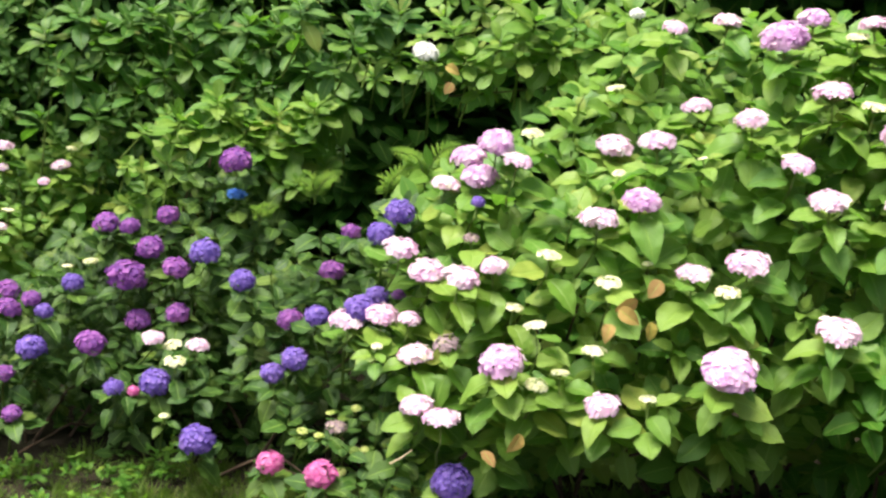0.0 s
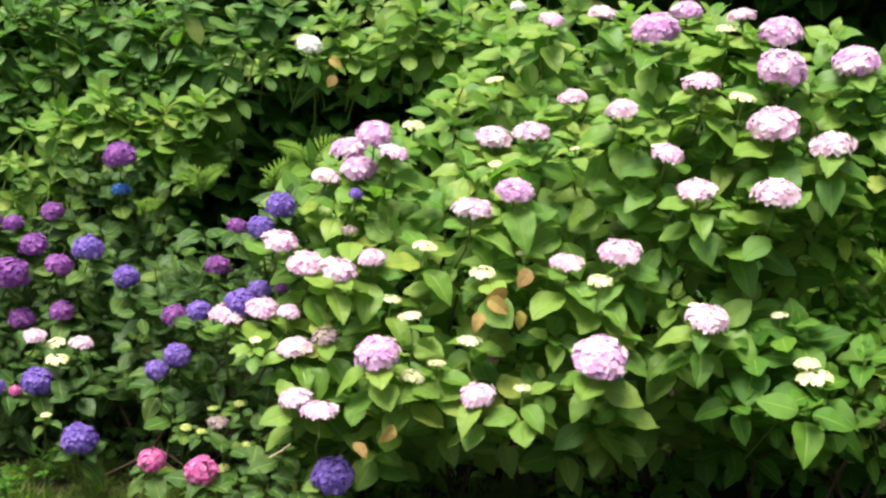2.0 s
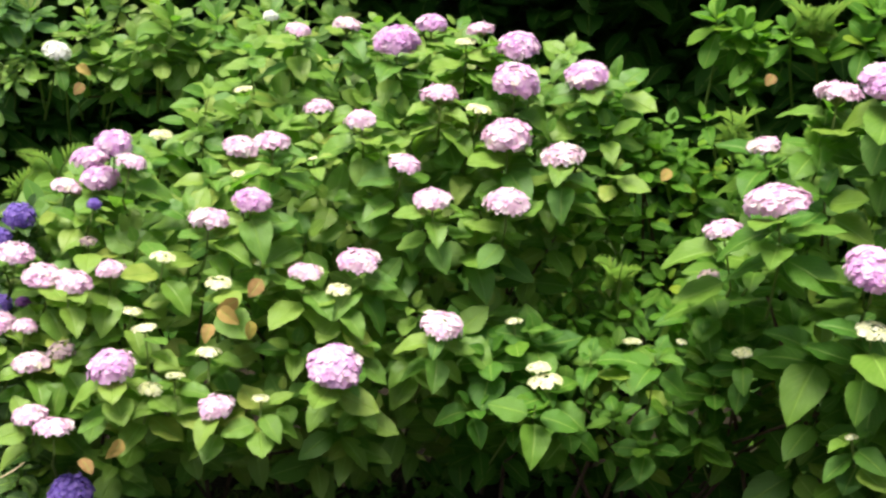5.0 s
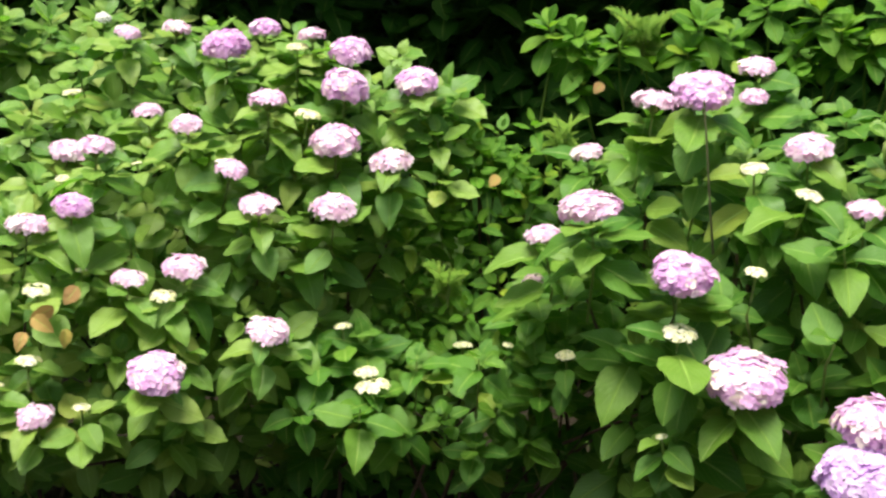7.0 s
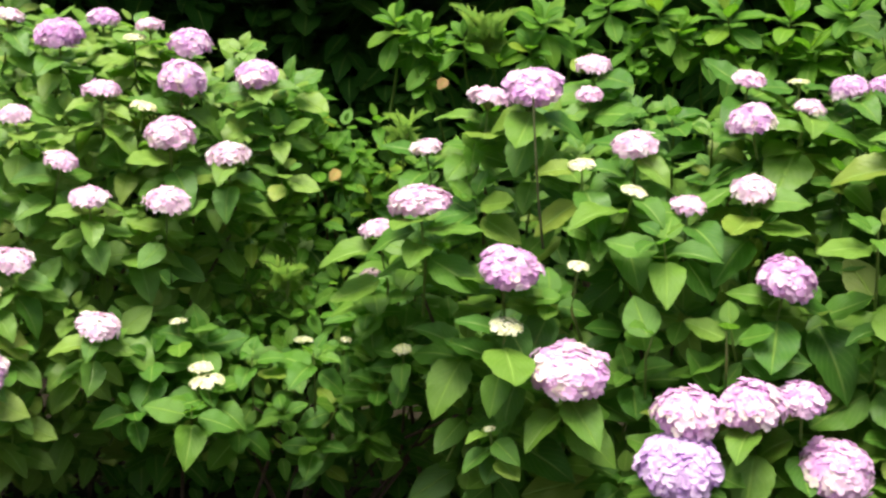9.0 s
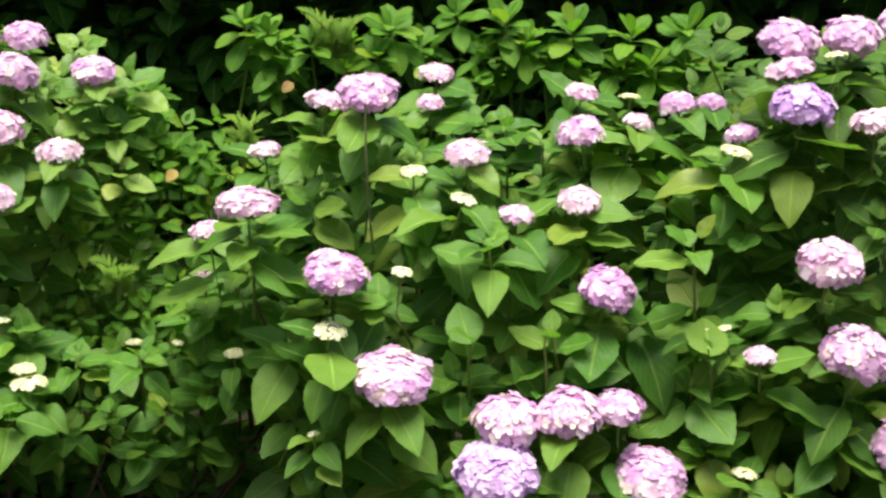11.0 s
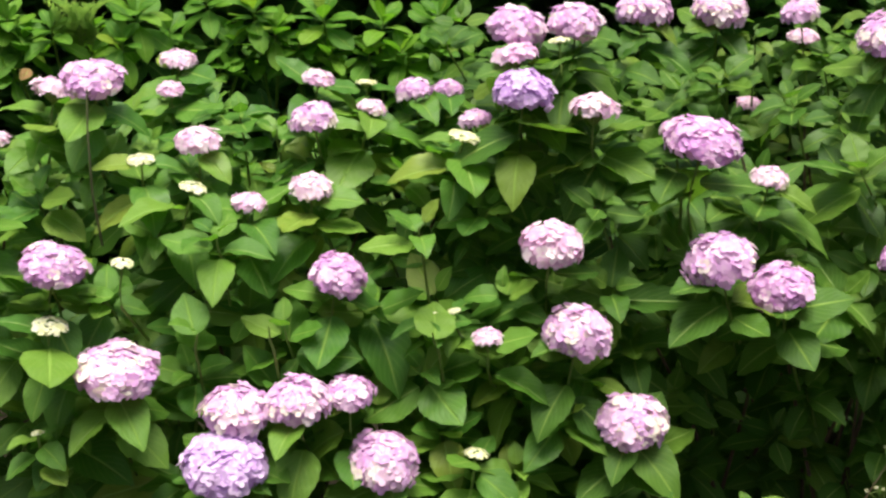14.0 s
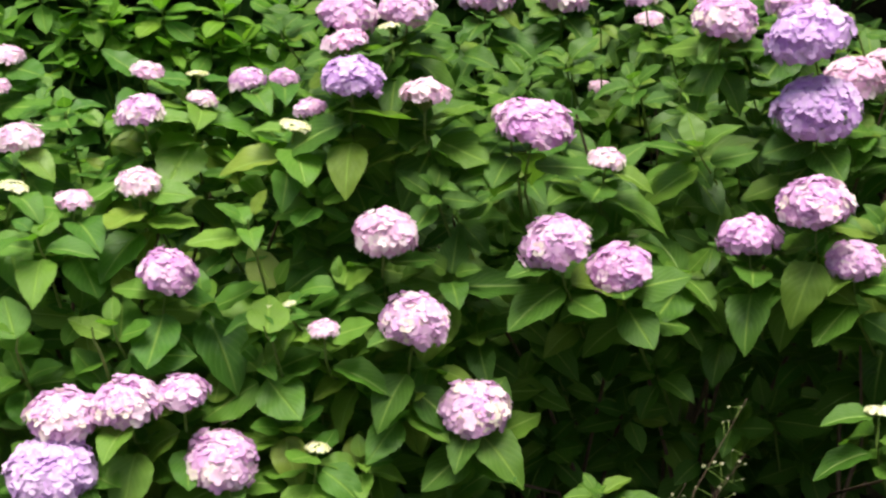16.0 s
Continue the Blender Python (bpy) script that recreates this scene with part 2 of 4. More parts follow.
# blades of several bends; the fine ones for single leaves, the plain ones for the joined mass
FINE = [leaf_grid(16, 5, 0.71, 0.22, 0.20, 0.016, 0.05), leaf_grid(16, 5, 0.64, 0.36, 0.34, 0.020, 0.05), leaf_grid(16, 5, 0.75, 0.14, 0.06, 0.018, 0.05),
        leaf_grid(16, 5, 0.67, 0.44, 0.50, 0.024, 0.05), leaf_grid(16, 5, 0.67, 0.30, -0.08, 0.022, 0.05), leaf_grid(16, 5, 0.61, 0.50, 0.28, 0.018, 0.05)]
PLAIN = [leaf_grid(6, 3, 0.60, 0.2, 0.16), leaf_grid(6, 3, 0.55, 0.3, 0.34), leaf_grid(6, 3, 0.64, 0.12, 0.04)]
SLIM = [leaf_grid(8, 5, 0.50, 0.24, 0.14, 0.02, 0.06), leaf_grid(8, 5, 0.46, 0.36, 0.30, 0.025, 0.06), leaf_grid(8, 5, 0.54, 0.18, -0.06, 0.02, 0.06)]
SLIM_PLAIN = [leaf_grid(5, 3, 0.48, 0.2, 0.14), leaf_grid(5, 3, 0.44, 0.3, 0.30)]

# leaves that are widest near their blunt tip, as in the whorls of the bank shrubs
SPOON = [leaf_grid(9, 5, 0.52, 0.26, 0.12, 0.010, 0.0, 1.05, 0.72), leaf_grid(9, 5, 0.47, 0.34, 0.30, 0.012, 0.0, 1.0, 0.75),
         leaf_grid(9, 5, 0.56, 0.18, -0.06, 0.010, 0.0, 1.05, 0.68), leaf_grid(9, 5, 0.50, 0.30, 0.46, 0.012, 0.0, 1.0, 0.72)]
SPOON_PLAIN = [leaf_grid(6, 3, 0.46, 0.2, 0.12, 0.01, 0.0, 1.05, 0.72), leaf_grid(6, 3, 0.42, 0.3, 0.28, 0.01, 0.0, 1.0, 0.75)]


def joined(name, blades, mats_of, material):
    """One mesh from many poses: blades is the list of templates, mats_of an array of 4 x 4 poses."""
    mats_of = np.asarray(mats_of)
    v_all, f_all, u_all, start = [], [], [], 0
    for k, (v, f, u) in enumerate(blades):
        ms = mats_of[k::len(blades)]
        if not len(ms):
            continue
        h = np.c_[v, np.ones(len(v))]
        p = np.einsum("nij,vj->nvi", ms, h)[:, :, :3].reshape(-1, 3)
        ff = (f[None] + (np.arange(len(ms)) * len(v))[:, None, None]).reshape(-1, f.shape[1]) + start
        v_all.append(p), f_all.append(ff), u_all.append(np.tile(u, (len(ms), 1)))
        start += len(p)
    return mesh_of(name, np.vstack(v_all), np.vstack(f_all), np.vstack(u_all), [material])


def tube(points, radii, sides=5):
    """Vertices and quads of a tapered cane along the points."""
    verts, faces = [], []
    pts = [Vector(p) for p in points]
    for i, p in enumerate(pts):
        d = (pts[min(i + 1, len(pts) - 1)] - pts[max(i - 1, 0)]).normalized()
        a = d.orthogonal().normalized()
        b = d.cross(a)
        for k in range(sides):
            w = 2 * math.pi * k / sides
            verts.append(p + (a * math.cos(w) + b * math.sin(w)) * radii[i])
    for i in range(len(pts) - 1):
        for k in range(sides):
            q = (k + 1) % sides
            faces.append((i * sides + k, i * sides + q, (i + 1) * sides + q, (i + 1) * sides + k))
    return [tuple(v) for v in verts], faces


def tubes_mesh(name, tubes, material):
    verts, faces = [], []
    for v, f in tubes:
        n = len(verts)
        verts += v
        faces += [tuple(q + n for q in face) for face in f]
    return mesh_of(name, verts, faces, None, [material])


def frame_of(base, way, up, length, roll=0.0):
    """A 4 x 4 pose for a leaf at base that points along way with its upper side to up."""
    x = Vector(way).normalized()
    y = Vector(up).cross(x)
    y = y.normalized() if y.length > 1e-4 else x.orthogonal().normalized()
    z = x.cross(y)
    if roll:
        y, z = y * math.cos(roll) + z * math.sin(roll), z * math.cos(roll) - y * math.sin(roll)
    m = Matrix(((x.x * length, y.x * length, z.x * length, base[0]), (x.y * length, y.y * length, z.y * length, base[1]),
                (x.z * length, y.z * length, z.z * length, base[2]), (0, 0, 0, 1)))
    return m


# ---------------------------------------------------------------- flower heads


# outline of a petal: along, across and rise, its middle last
PETAL = ((0.30, -0.70, 0.2), (0.62, -1.0, 0.75), (0.92, -0.66, 0.95), (1.03, 0.0, 1.0), (0.92, 0.66, 0.95), (0.62, 1.0, 0.75), (0.30, 0.70, 0.2), (0.60, 0.0, 0.32))


def head_mesh(name, seed, florets, low, flat, size, material, gappy=0.0):
    """A head of radius 1: four-petalled florets over a dome that reaches down to the polar angle low, flattened to flat."""
    rng = random.Random(seed)
    verts, faces, uvs = [], [], []
    golden = math.pi * (3 - math.sqrt(5))
    zmin = math.cos(low)
    for i in range(florets):
        if rng.random() < gappy:
            continue
        z = 1 - (i + 0.5) / florets * (1 - zmin)
        r = math.sqrt(max(0, 1 - z * z))
        a = i * golden + rng.uniform(-0.12, 0.12)
        bulge = 1 + rng.uniform(-0.10, 0.08) + 0.21 * noise.noise((r * math.cos(a) * 2.1 + seed * 3.7, r * math.sin(a) * 2.1, z * 2.1))
        c = Vector((r * math.cos(a) * bulge, r * math.sin(a) * bulge, z * flat * bulge))
        n = Vector((r * math.cos(a), r * math.sin(a), z / max(flat, 0.5) + 0.15))
        n = (n.normalized() + Vector([rng.uniform(-0.28, 0.28) for _ in range(3)])).normalized()
        x = n.orthogonal().normalized()
        spin = rng.uniform(0, math.tau)
        y = n.cross(x)
        s = size * rng.uniform(0.82, 1.15)
        cup = rng.uniform(-0.06, 0.22)
        hub = len(verts)
        verts.append(c - n * (0.03 * s / 0.2))
        uvs.append((0, 0))
        for k in range(4):
            w = spin + k * math.pi / 2 + rng.uniform(-0.08, 0.08)
            d, e = x * math.cos(w) + y * math.sin(w), y * math.cos(w) - x * math.sin(w)
            wide, twist, b = rng.uniform(0.44, 0.54), rng.uniform(-0.07, 0.07), len(verts)
            for along, across, up in PETAL:
                verts.append(c + d * (s * along) + e * (s * wide * across) + n * (s * (cup * up + twist * across)))
                uvs.append((along, 0.5 + 0.5 * across))
            faces += [(hub, b, b + 7), (hub, b + 7, b + 6)] + [(b + 7, b + q, b + q + 1) for q in range(6)]
    return mesh_of(name, [tuple(v) for v in verts], faces, uvs, [material], True)


def core_mesh(name, flat, low):
    """The green inside of a head: branching flower stalks as a rough cone of rays."""
    rng = random.Random(5)
    tubes = []
    for i in range(16):
        a, z = i * 2.4, 1 - (i + 0.5) / 16 * (1 - math.cos(low) * 0.7)
        r = math.sqrt(max(0, 1 - z * z)) * 0.86
        tubes.append(tube([(0, 0, -0.5), (r * 0.5 * math.cos(a), r * 0.5 * math.sin(a), -0.25 + z * 0.2), (r * math.cos(a), r * math.sin(a), z * flat * 0.86)], (0.05, 0.035, 0.02), 4))
    return tubes_mesh(name, tubes, STEM_GREEN)


STYLES = {  # florets, reach of the dome, flattening, floret size, how many are missing
    "pale": (98, 1.62, 0.54, 0.24, 0.06), "pink": (120, 1.75, 0.66, 0.23, 0.02), "lilac": (142, 1.9, 0.70, 0.215, 0.0),
    "cream": (64, 1.5, 0.40, 0.20, 0.08), "bud": (64, 1.5, 0.46, 0.20, 0.05), "white": (70, 1.9, 0.72, 0.26, 0.0), "purple": (150, 2.0, 0.76, 0.195, 0.03),
    "violet": (160, 2.05, 0.82, 0.19, 0.0), "magenta": (150, 2.0, 0.80, 0.195, 0.02), "blue": (40, 1.8, 0.6, 0.36, 0.1),
    "faded": (60, 1.7, 0.55, 0.25, 0.25)}
WORDS = {"pale": "pale pink and white flower head, fully open", "pink": "lilac-pink rounded flower head, fully open",
         "lilac": "large lilac flower head, fully open", "cream": "small cream-green flower head still in bud", "bud": "small yellow-green flower bud, still closed",
         "white": "white flower head, fully open", "purple": "purple flower head, fully open", "violet": "blue-violet flower head, fully open",
         "magenta": "bright magenta flower head, fully open", "blue": "small bright blue flower head", "faded": "faded mauve-brown flower head, withering"}
HEADS = {k: [head_mesh("flower_head", 10 * i + j, *STYLES[k][:4], PETALS[k], STYLES[k][4]) for j in range(3)] for i, k in enumerate(STYLES)}
# an older, larger form of the pink head for those that stand close by
HEADS["pink_large"] = [head_mesh("flower_head", 300 + j, 225, 1.92, 0.72, 0.212, PETALS["pink"], 0.0) for j in range(3)]
HEADS["lilac_large"] = [head_mesh("flower_head", 320 + j, 240, 1.95, 0.74, 0.208, PETALS["lilac"], 0.0) for j in range(2)]
HEADS["pale_large"] = [head_mesh("flower_head", 340 + j, 195, 1.85, 0.66, 0.222, PETALS["pale"], 0.02) for j in range(2)]
CORE = {k: core_mesh("stalks", STYLES[k][2], STYLES[k][1]) for k in STYLES}

# ---------------------------------------------------------------- shrubs

PIVOT = Vector((0.7, -0.2, 0))


def polar(p):
    return math.atan2(p[0] - PIVOT.x, p[1] - PIVOT.y), math.hypot(p[0] - PIVOT.x, p[1] - PIVOT.y), p[2]


class Shrub:
    """A shrub that grows as shoots: its outline runs just behind its flowers and its leafy tips."""

    def __init__(self, label, leaf, size, tips=(), group="hydrangeas of the hedge", slim=False):
        self.root = tagged(new("hydrangea_bush" if group.startswith("hydrangeas") else "shrub"), label, "shrub", group)
        self.leaf, self.size, self.tips, self.heads, self.seed = leaf, size, [Vector(t) for t in tips], [], len(bpy.data.objects)
        self.fine, self.plain = (SLIM, SLIM_PLAIN) if slim else (FINE, PLAIN)
        if slim == "spoon":
            self.fine, self.plain = SPOON, SPOON_PLAIN
        self.pairs = 3 if leaf is LEAF_TEAL else 4
        self.spoon = slim == "spoon"
        self.poses, self.near, self.collar, self.stems, self.canes, self.spots = [], [], [], [], [], []


def whorl(rng, tip, way, size, leaves, out):
    """A rosette: blunt leaves in a spiral round the shoot's tip, upright in the middle and spreading below."""
    way = Vector(way).normalized()
    x = way.orthogonal().normalized()
    y = way.cross(x)
    turn = rng.uniform(0, math.tau)
    for k in range(leaves):
        f = k / (leaves - 1)
        a = turn + k * 2.4 + rng.uniform(-0.15, 0.15)
        flat = x * math.cos(a) + y * math.sin(a)
        d = (flat + way * (1.5 - 1.95 * f + rng.uniform(-0.15, 0.15))).normalized()
        base = tip - way * (size * 0.42 * f) + d * (size * 0.06)
        up = (way + flat * (-0.4 * (1 - f)) + Vector([rng.uniform(-0.14, 0.14) for _ in range(3)])).normalized()
        out.append(frame_of(base, d, up, size * (0.50 + 0.55 * f) * rng.uniform(0.86, 1.12), rng.uniform(-0.15, 0.15)))
    return size * 0.5


def rosettes(shrub, rows):
    """Single leafy tips of a shrub: the middle of each whorl and the length of its leaves."""
    rng = random.Random(len(rows))
    for x, y, z, size in rows:
        p = Vector((x, y, z))
        to = PIVOT - p
        to.z = 0
        to.normalize()
        way = (Vector((rng.uniform(-0.3, 0.3), rng.uniform(-0.3, 0.3), 1)) + to * rng.uniform(0.3, 0.7)).normalized()
        tip = p + way * size * 0.2
        end = whorl(rng, tip, way, size * 1.22, rng.randint(12, 16), shrub.near)
        if rng.random() < 0.6:
            beside = Vector((rng.uniform(-0.9, 0.9), rng.uniform(-0.9, 0.9), rng.uniform(-1.2, -0.3)))
            whorl(rng, tip + beside * size - to * size * 0.7, way + beside * 0.2, size * rng.uniform(0.85, 1.1), 10, shrub.near)
        b1 = tip - way * end * 2 - to * 0.03
        b2 = b1 - Vector((rng.uniform(-0.07, 0.07), 0, rng.uniform(0.1, 0.25))) - to * rng.uniform(0.1, 0.25)
        shrub.stems.append(tube([tip, tip - way * end, b1, b2], (0.0022, 0.003, 0.004, 0.005), 5))
        shrub.tips.append(p - to * 0.02)
        shrub.spots.append(p)


def leaves_of(rng, tip, way, size, pairs, first, out, open_top=True, tight=0.16):
    """The leaf pairs of a shoot, crosswise, from its tip downwards."""
    way = Vector(way).normalized()
    face = Vector((PIVOT.x - tip.x, PIVOT.y - tip.y, 0)).normalized()
    x = way.orthogonal().normalized()
    spin = rng.uniform(0, math.pi)
    down = first
    for k in range(pairs):
        spin += math.pi / 2 + rng.uniform(-0.25, 0.25)
        rise = (1.1, 0.5, 0.14, -0.08, -0.25)[k] if open_top else (0.20, 0.06, -0.10, -0.26, -0.4)[k]
        grow = (0.55, 0.86, 1.06, 1.08, 1.0)[k] if open_top else (0.80, 1.05, 1.08, 1.0, 0.9)[k]
        for side in (0, math.pi):
            a = spin + side + rng.uniform(-0.2, 0.2)
            flat = x * math.cos(a) + way.cross(x) * math.sin(a)
            d = (flat + way * (rise + rng.uniform(-0.22, 0.22)) + Vector((0, 0, rng.uniform(-0.15, 0.1)))).normalized()
            length = size * grow * rng.uniform(0.78, 1.18)
            base = tip - way * down + d * 0.018
            up = (way + Vector((0, 0, 0.45)) + face * 0.3 + Vector([rng.uniform(-0.2, 0.2) for _ in range(3)])).normalized()
            out.append(frame_of(base, d, up, length, rng.uniform(-0.2, 0.2)))
        down += size * (rng.uniform(0.6, 1.4) * tight if open_top else rng.uniform(0.16, 0.34))
    return down


ALL_HEADS = []


def clear_of_heads(poses, tight=1.0):
    """Drops the leaves that would grow over a flower head on its open side."""
    if not poses:
        return []
    heads = np.array(ALL_HEADS)
    ms = np.array([np.array(m) for m in poses])
    spots = [(0.02, 0, 0), (0.3, 0.24, 0), (0.3, -0.24, 0), (0.5, 0, -0.05), (0.65, 0.2, -0.1), (0.65, -0.2, -0.1), (0.98, 0, -0.2)]
    open_side = np.array(PIVOT)[None] + np.array((0, 0, 1.4))[None] - heads[:, :3]
    open_side /= np.linalg.norm(open_side, axis=1)[:, None]
    top_side = np.repeat(np.array(((-0.12, -0.25, 0.96),)), len(heads), 0)
    bad = np.zeros(len(ms), bool)
    for spot, to in [(q, w) for w in (open_side, top_side) for q in spots]:
        pts = np.einsum("nij,j->ni", ms[:, :3, :3], np.array(spot)) + ms[:, :3, 3]
        rel = pts[:, None, :] - heads[None, :, :3]
        ahead = (rel * to[None]).sum(2)
        off = rel - ahead[:, :, None] * to[None]
        tall = off[:, :, 2] * 0.9
        wide = np.sqrt(np.maximum(0, (off ** 2).sum(2) - tall ** 2))
        bad |= ((ahead > -0.005) & (ahead < 0.9) & ((wide / 0.54) ** 2 + (tall / 0.32) ** 2 < (heads[None, :, 3] * tight) ** 2)).any(1)
    return [m for m, b in zip(poses, bad) if not b]


# how tall the heads of each colour stand for their width
TALL = {"pale": 1.14, "pink": 1.08, "lilac": 1.04, "cream": 0.9, "bud": 1.0, "white": 1.0, "purple": 1.06, "violet": 1.06, "magenta": 1.06, "blue": 1.0, "faded": 1.0}


def blooms(shrub, kind, rows):
    """Flower heads of one colour on a shrub: the middle of each and its width."""
    rng = random.Random(len(rows) + int(1000 * rows[0][2]))
    for x, y, z, d, *tall in rows:
        p = Vector((x, y, z))
        to = (PIVOT - p)
        to.z = 0
        to.normalize()
        lean = 0.16 if kind in ("pale", "cream", "bud", "white", "blue") else 0.32
        way = (Vector((0, 0, 1)) + to * lean + Vector((rng.uniform(-0.2, 0.2), rng.uniform(-0.2, 0.2), 0))).normalized()
        r = d * 0.5 / 1.12
        big = kind + "_large" if d > 0.135 and kind + "_large" in HEADS else kind
        me = rng.choice(HEADS[big])
        q = way.to_track_quat("Z", "Y").to_matrix().to_4x4() @ pose(0, 0, 0, 0, 0, rng.uniform(0, 360))
        flat = STYLES[kind][2]
        m = Matrix.Translation(p - way * r * flat * 0.35) @ q @ Matrix.Diagonal((r, r, r * (tall[0] if tall else TALL[kind]), 1.0))
        ob = part_of("flower_head", me, shrub.root, m, WORDS[kind])
        part_of("stalk", CORE[kind], ob)
        foot = p - way * r * (flat * 0.35 + 0.42)
        gap = rng.uniform(0.0, 0.01)
        size = shrub.size * (0.55 if d < 0.052 else 0.85 if d < 0.065 else 1.0)
        end = leaves_of(rng, foot - way * r * 0.02, way + to * 0.12, size, shrub.pairs, gap, shrub.collar, False)
        back = foot - way * (end * 0.9) - to * 0.05
        low = back - Vector((rng.uniform(-0.06, 0.06), 0, rng.uniform(0.10, 0.2))) - to * rng.uniform(0.2, 0.35)
        v, f = tube([foot + way * r * 0.2, foot - way * end * 0.5, back, low], (0.0028, 0.003, 0.0038, 0.0045))
        part_of("stem", mesh_of("stem", v, f, None, [STEM_GREEN]), shrub.root)
        ALL_HEADS.append((x, y, z, d))
        shrub.heads.append((p, d))
        shrub.tips.append(p - way * (r + 0.01))


def shoots(shrub, rows):
    """Single shoots with open leaf pairs and no flower: the tip of each and the length of its leaves."""
    rng = random.Random(len(rows) + 7)
    for x, y, z, size in rows:
        p = Vector((x, y, z))
        to = PIVOT - p
        to.z = 0
        to.normalize()
        way = (Vector((rng.uniform(-0.2, 0.2), rng.uniform(-0.2, 0.2), 1)) + to * rng.uniform(0.25, 0.55)).normalized()
        end = leaves_of(rng, p, way, size, 4, 0.0, shrub.near, True, 0.15)
        b1 = p - way * end - to * 0.03
        shrub.stems.append(tube([p, p - way * end * 0.5, b1, b1 - Vector((0, 0, 0.15)) - to * 0.15], (0.002, 0.0026, 0.0034, 0.004), 5))
        shrub.tips.append(p - to * 0.03)
        shrub.spots.append(p)


def grow(shrub, spacing=0.115, reach=0.24, layers=((0.0, 1.0), (0.20, 0.75), (0.42, 0.7)), floor_z=0.05, overhang=0.5, singles=300, high=None, pairs=3, skirt=True, hem=0.10, arc=(-90, 90), tight=0.16, crest=0.04, canes=True, fine_top=None, low_arc=None, deep_floor=None, tuck=(0.0, 0.0)):
    """Fills the outline of a shrub with leafy shoots, layer behind layer, and gives it its stems."""
    rng = random.Random(shrub.seed)
    ctrl = np.array([polar(t) for t in shrub.tips])
    rm = ctrl[:, 1].mean()
    U, Z, Rr = ctrl[:, 0] * rm, ctrl[:, 2], ctrl[:, 1]
    heads = np.array([(*p, d) for p, d in shrub.heads]) if shrub.heads else np.zeros((0, 4))
    top = Z.max() + 0.06 if high is None else high
    for layer_no, (deep, dense) in enumerate(layers):
        gap = spacing / math.sqrt(dense)
        step = gap * 0.55
        nu, nz = int((U.max() - U.min() + 2 * reach) / step) + 1, int((top - floor_z) / step) + 1
        cells = [(i, j) for i in range(nu) for j in range(nz)]
        rng.shuffle(cells)
        taken = [(polar(q)[0] * rm, q.z) for q in shrub.spots] if layer_no == 0 else []
        for i, j in cells:
            u = U.min() - reach + (i + rng.uniform(0.0, 1.0)) * step
            z = (floor_z if layer_no < 2 or deep_floor is None else deep_floor) + (j + rng.uniform(0.0, 1.0)) * step
            small = 1.0 if fine_top is None else 1.0 - 0.36 * min(1.0, max(0.0, (z - fine_top) / 0.4))
            apart = gap * rng.uniform(0.85, 1.2) * small
            if any((u - q) ** 2 + (z - w) ** 2 < apart * apart for q, w in taken):
                continue
            d2 = (U - u) ** 2 + (Z - z) ** 2
            near = d2.min()
            below = False
            if near > reach ** 2:
                du = np.abs(U - u)
                k = np.where(du < reach * 1.1)[0]
                if not skirt or len(k) == 0 or z > Z[k].max() - 0.02:
                    continue
                below = z < Z[k].min()
            if layer_no == 0:
                beside = Z[np.abs(U - u) < 0.22]
                if len(beside) and z < beside.min() - hem:
                    continue
            over = Z[np.abs(U - u) < 0.16]
            if len(over) and z > over.max() + crest:
                continue
            w = 1 / (d2 + 0.004) ** 1.5
            r = float((Rr * w).sum() / w.sum())
            lack = max(0.0, float(Z[np.argmin(d2)]) - z) if below else 0.0
            r += 0.06 + deep + min(overhang, lack * 0.8) + max(0.0, tuck[0] - z) * tuck[1] + rng.uniform(-0.03, 0.05)
            a = u / rm
            if not radians(arc[0]) < a < radians(arc[1]) or (low_arc is not None and z < low_arc[0] and a < radians(low_arc[1])):
                continue
            p = Vector((PIVOT.x + r * math.sin(a), PIVOT.y + r * math.cos(a), z - deep * 0.25))
            if p.z < 0.03:
                continue
            if len(heads) and deep < 0.1:
                room = np.sqrt(((heads[:, :3] - np.array(p)) ** 2).sum(1)) - heads[:, 3] * 0.62
                if room.min() < 0.03:
                    continue
            taken.append((u, z))
            to = PIVOT - p
            to.z = 0
            to.normalize()
            tang = Vector((-to.y, to.x, 0))
            way = (Vector((0, 0, 1)) + to * rng.uniform(0.4, 1.1) + tang * rng.uniform(-0.4, 0.4)).normalized()
            size = shrub.size * small * rng.uniform(0.64, 1.14)
            into = shrub.near if layer_no == 0 and not below else shrub.poses
            if shrub.spoon:
                end = whorl(rng, p, way, size, pairs * 3 + 1, into)
            else:
                end = leaves_of(rng, p, way, size, pairs, 0.0, into, True, tight)
            if rng.random() < (0.7 if layer_no == 0 else 0.3):
                b1 = p - way * end - to * 0.03
                b2 = b1 - Vector((rng.uniform(-0.07, 0.07), 0, rng.uniform(0.06, 0.2))) - to * rng.uniform(0.08, 0.25)
                shrub.stems.append(tube([p, p - way * end * 0.5, b1, b2], (0.0016, 0.0022, 0.003, 0.0036), 4))
    # canes from the foot of the shrub up to its outline
    a0 = float(np.mean(ctrl[:, 0]))
    r0 = float(Rr.mean()) + 0.55
    span = float(U.max() - U.min())
    for k in range(int(6 + span * 9) if canes else 0):
        t = rng.choice(shrub.tips)
        th, r, z = polar(t)
        fa = a0 + (th - a0) * 0.6 + rng.uniform(-0.08, 0.08)
        foot = Vector((PIVOT.x + r0 * math.sin(fa), PIVOT.y + r0 * math.cos(fa), -0.02))
        to = (PIVOT - t)
        to.z = 0
        to.normalize()
        head = t - to * rng.uniform(0.15, 0.3) - Vector((0, 0, 0.2))
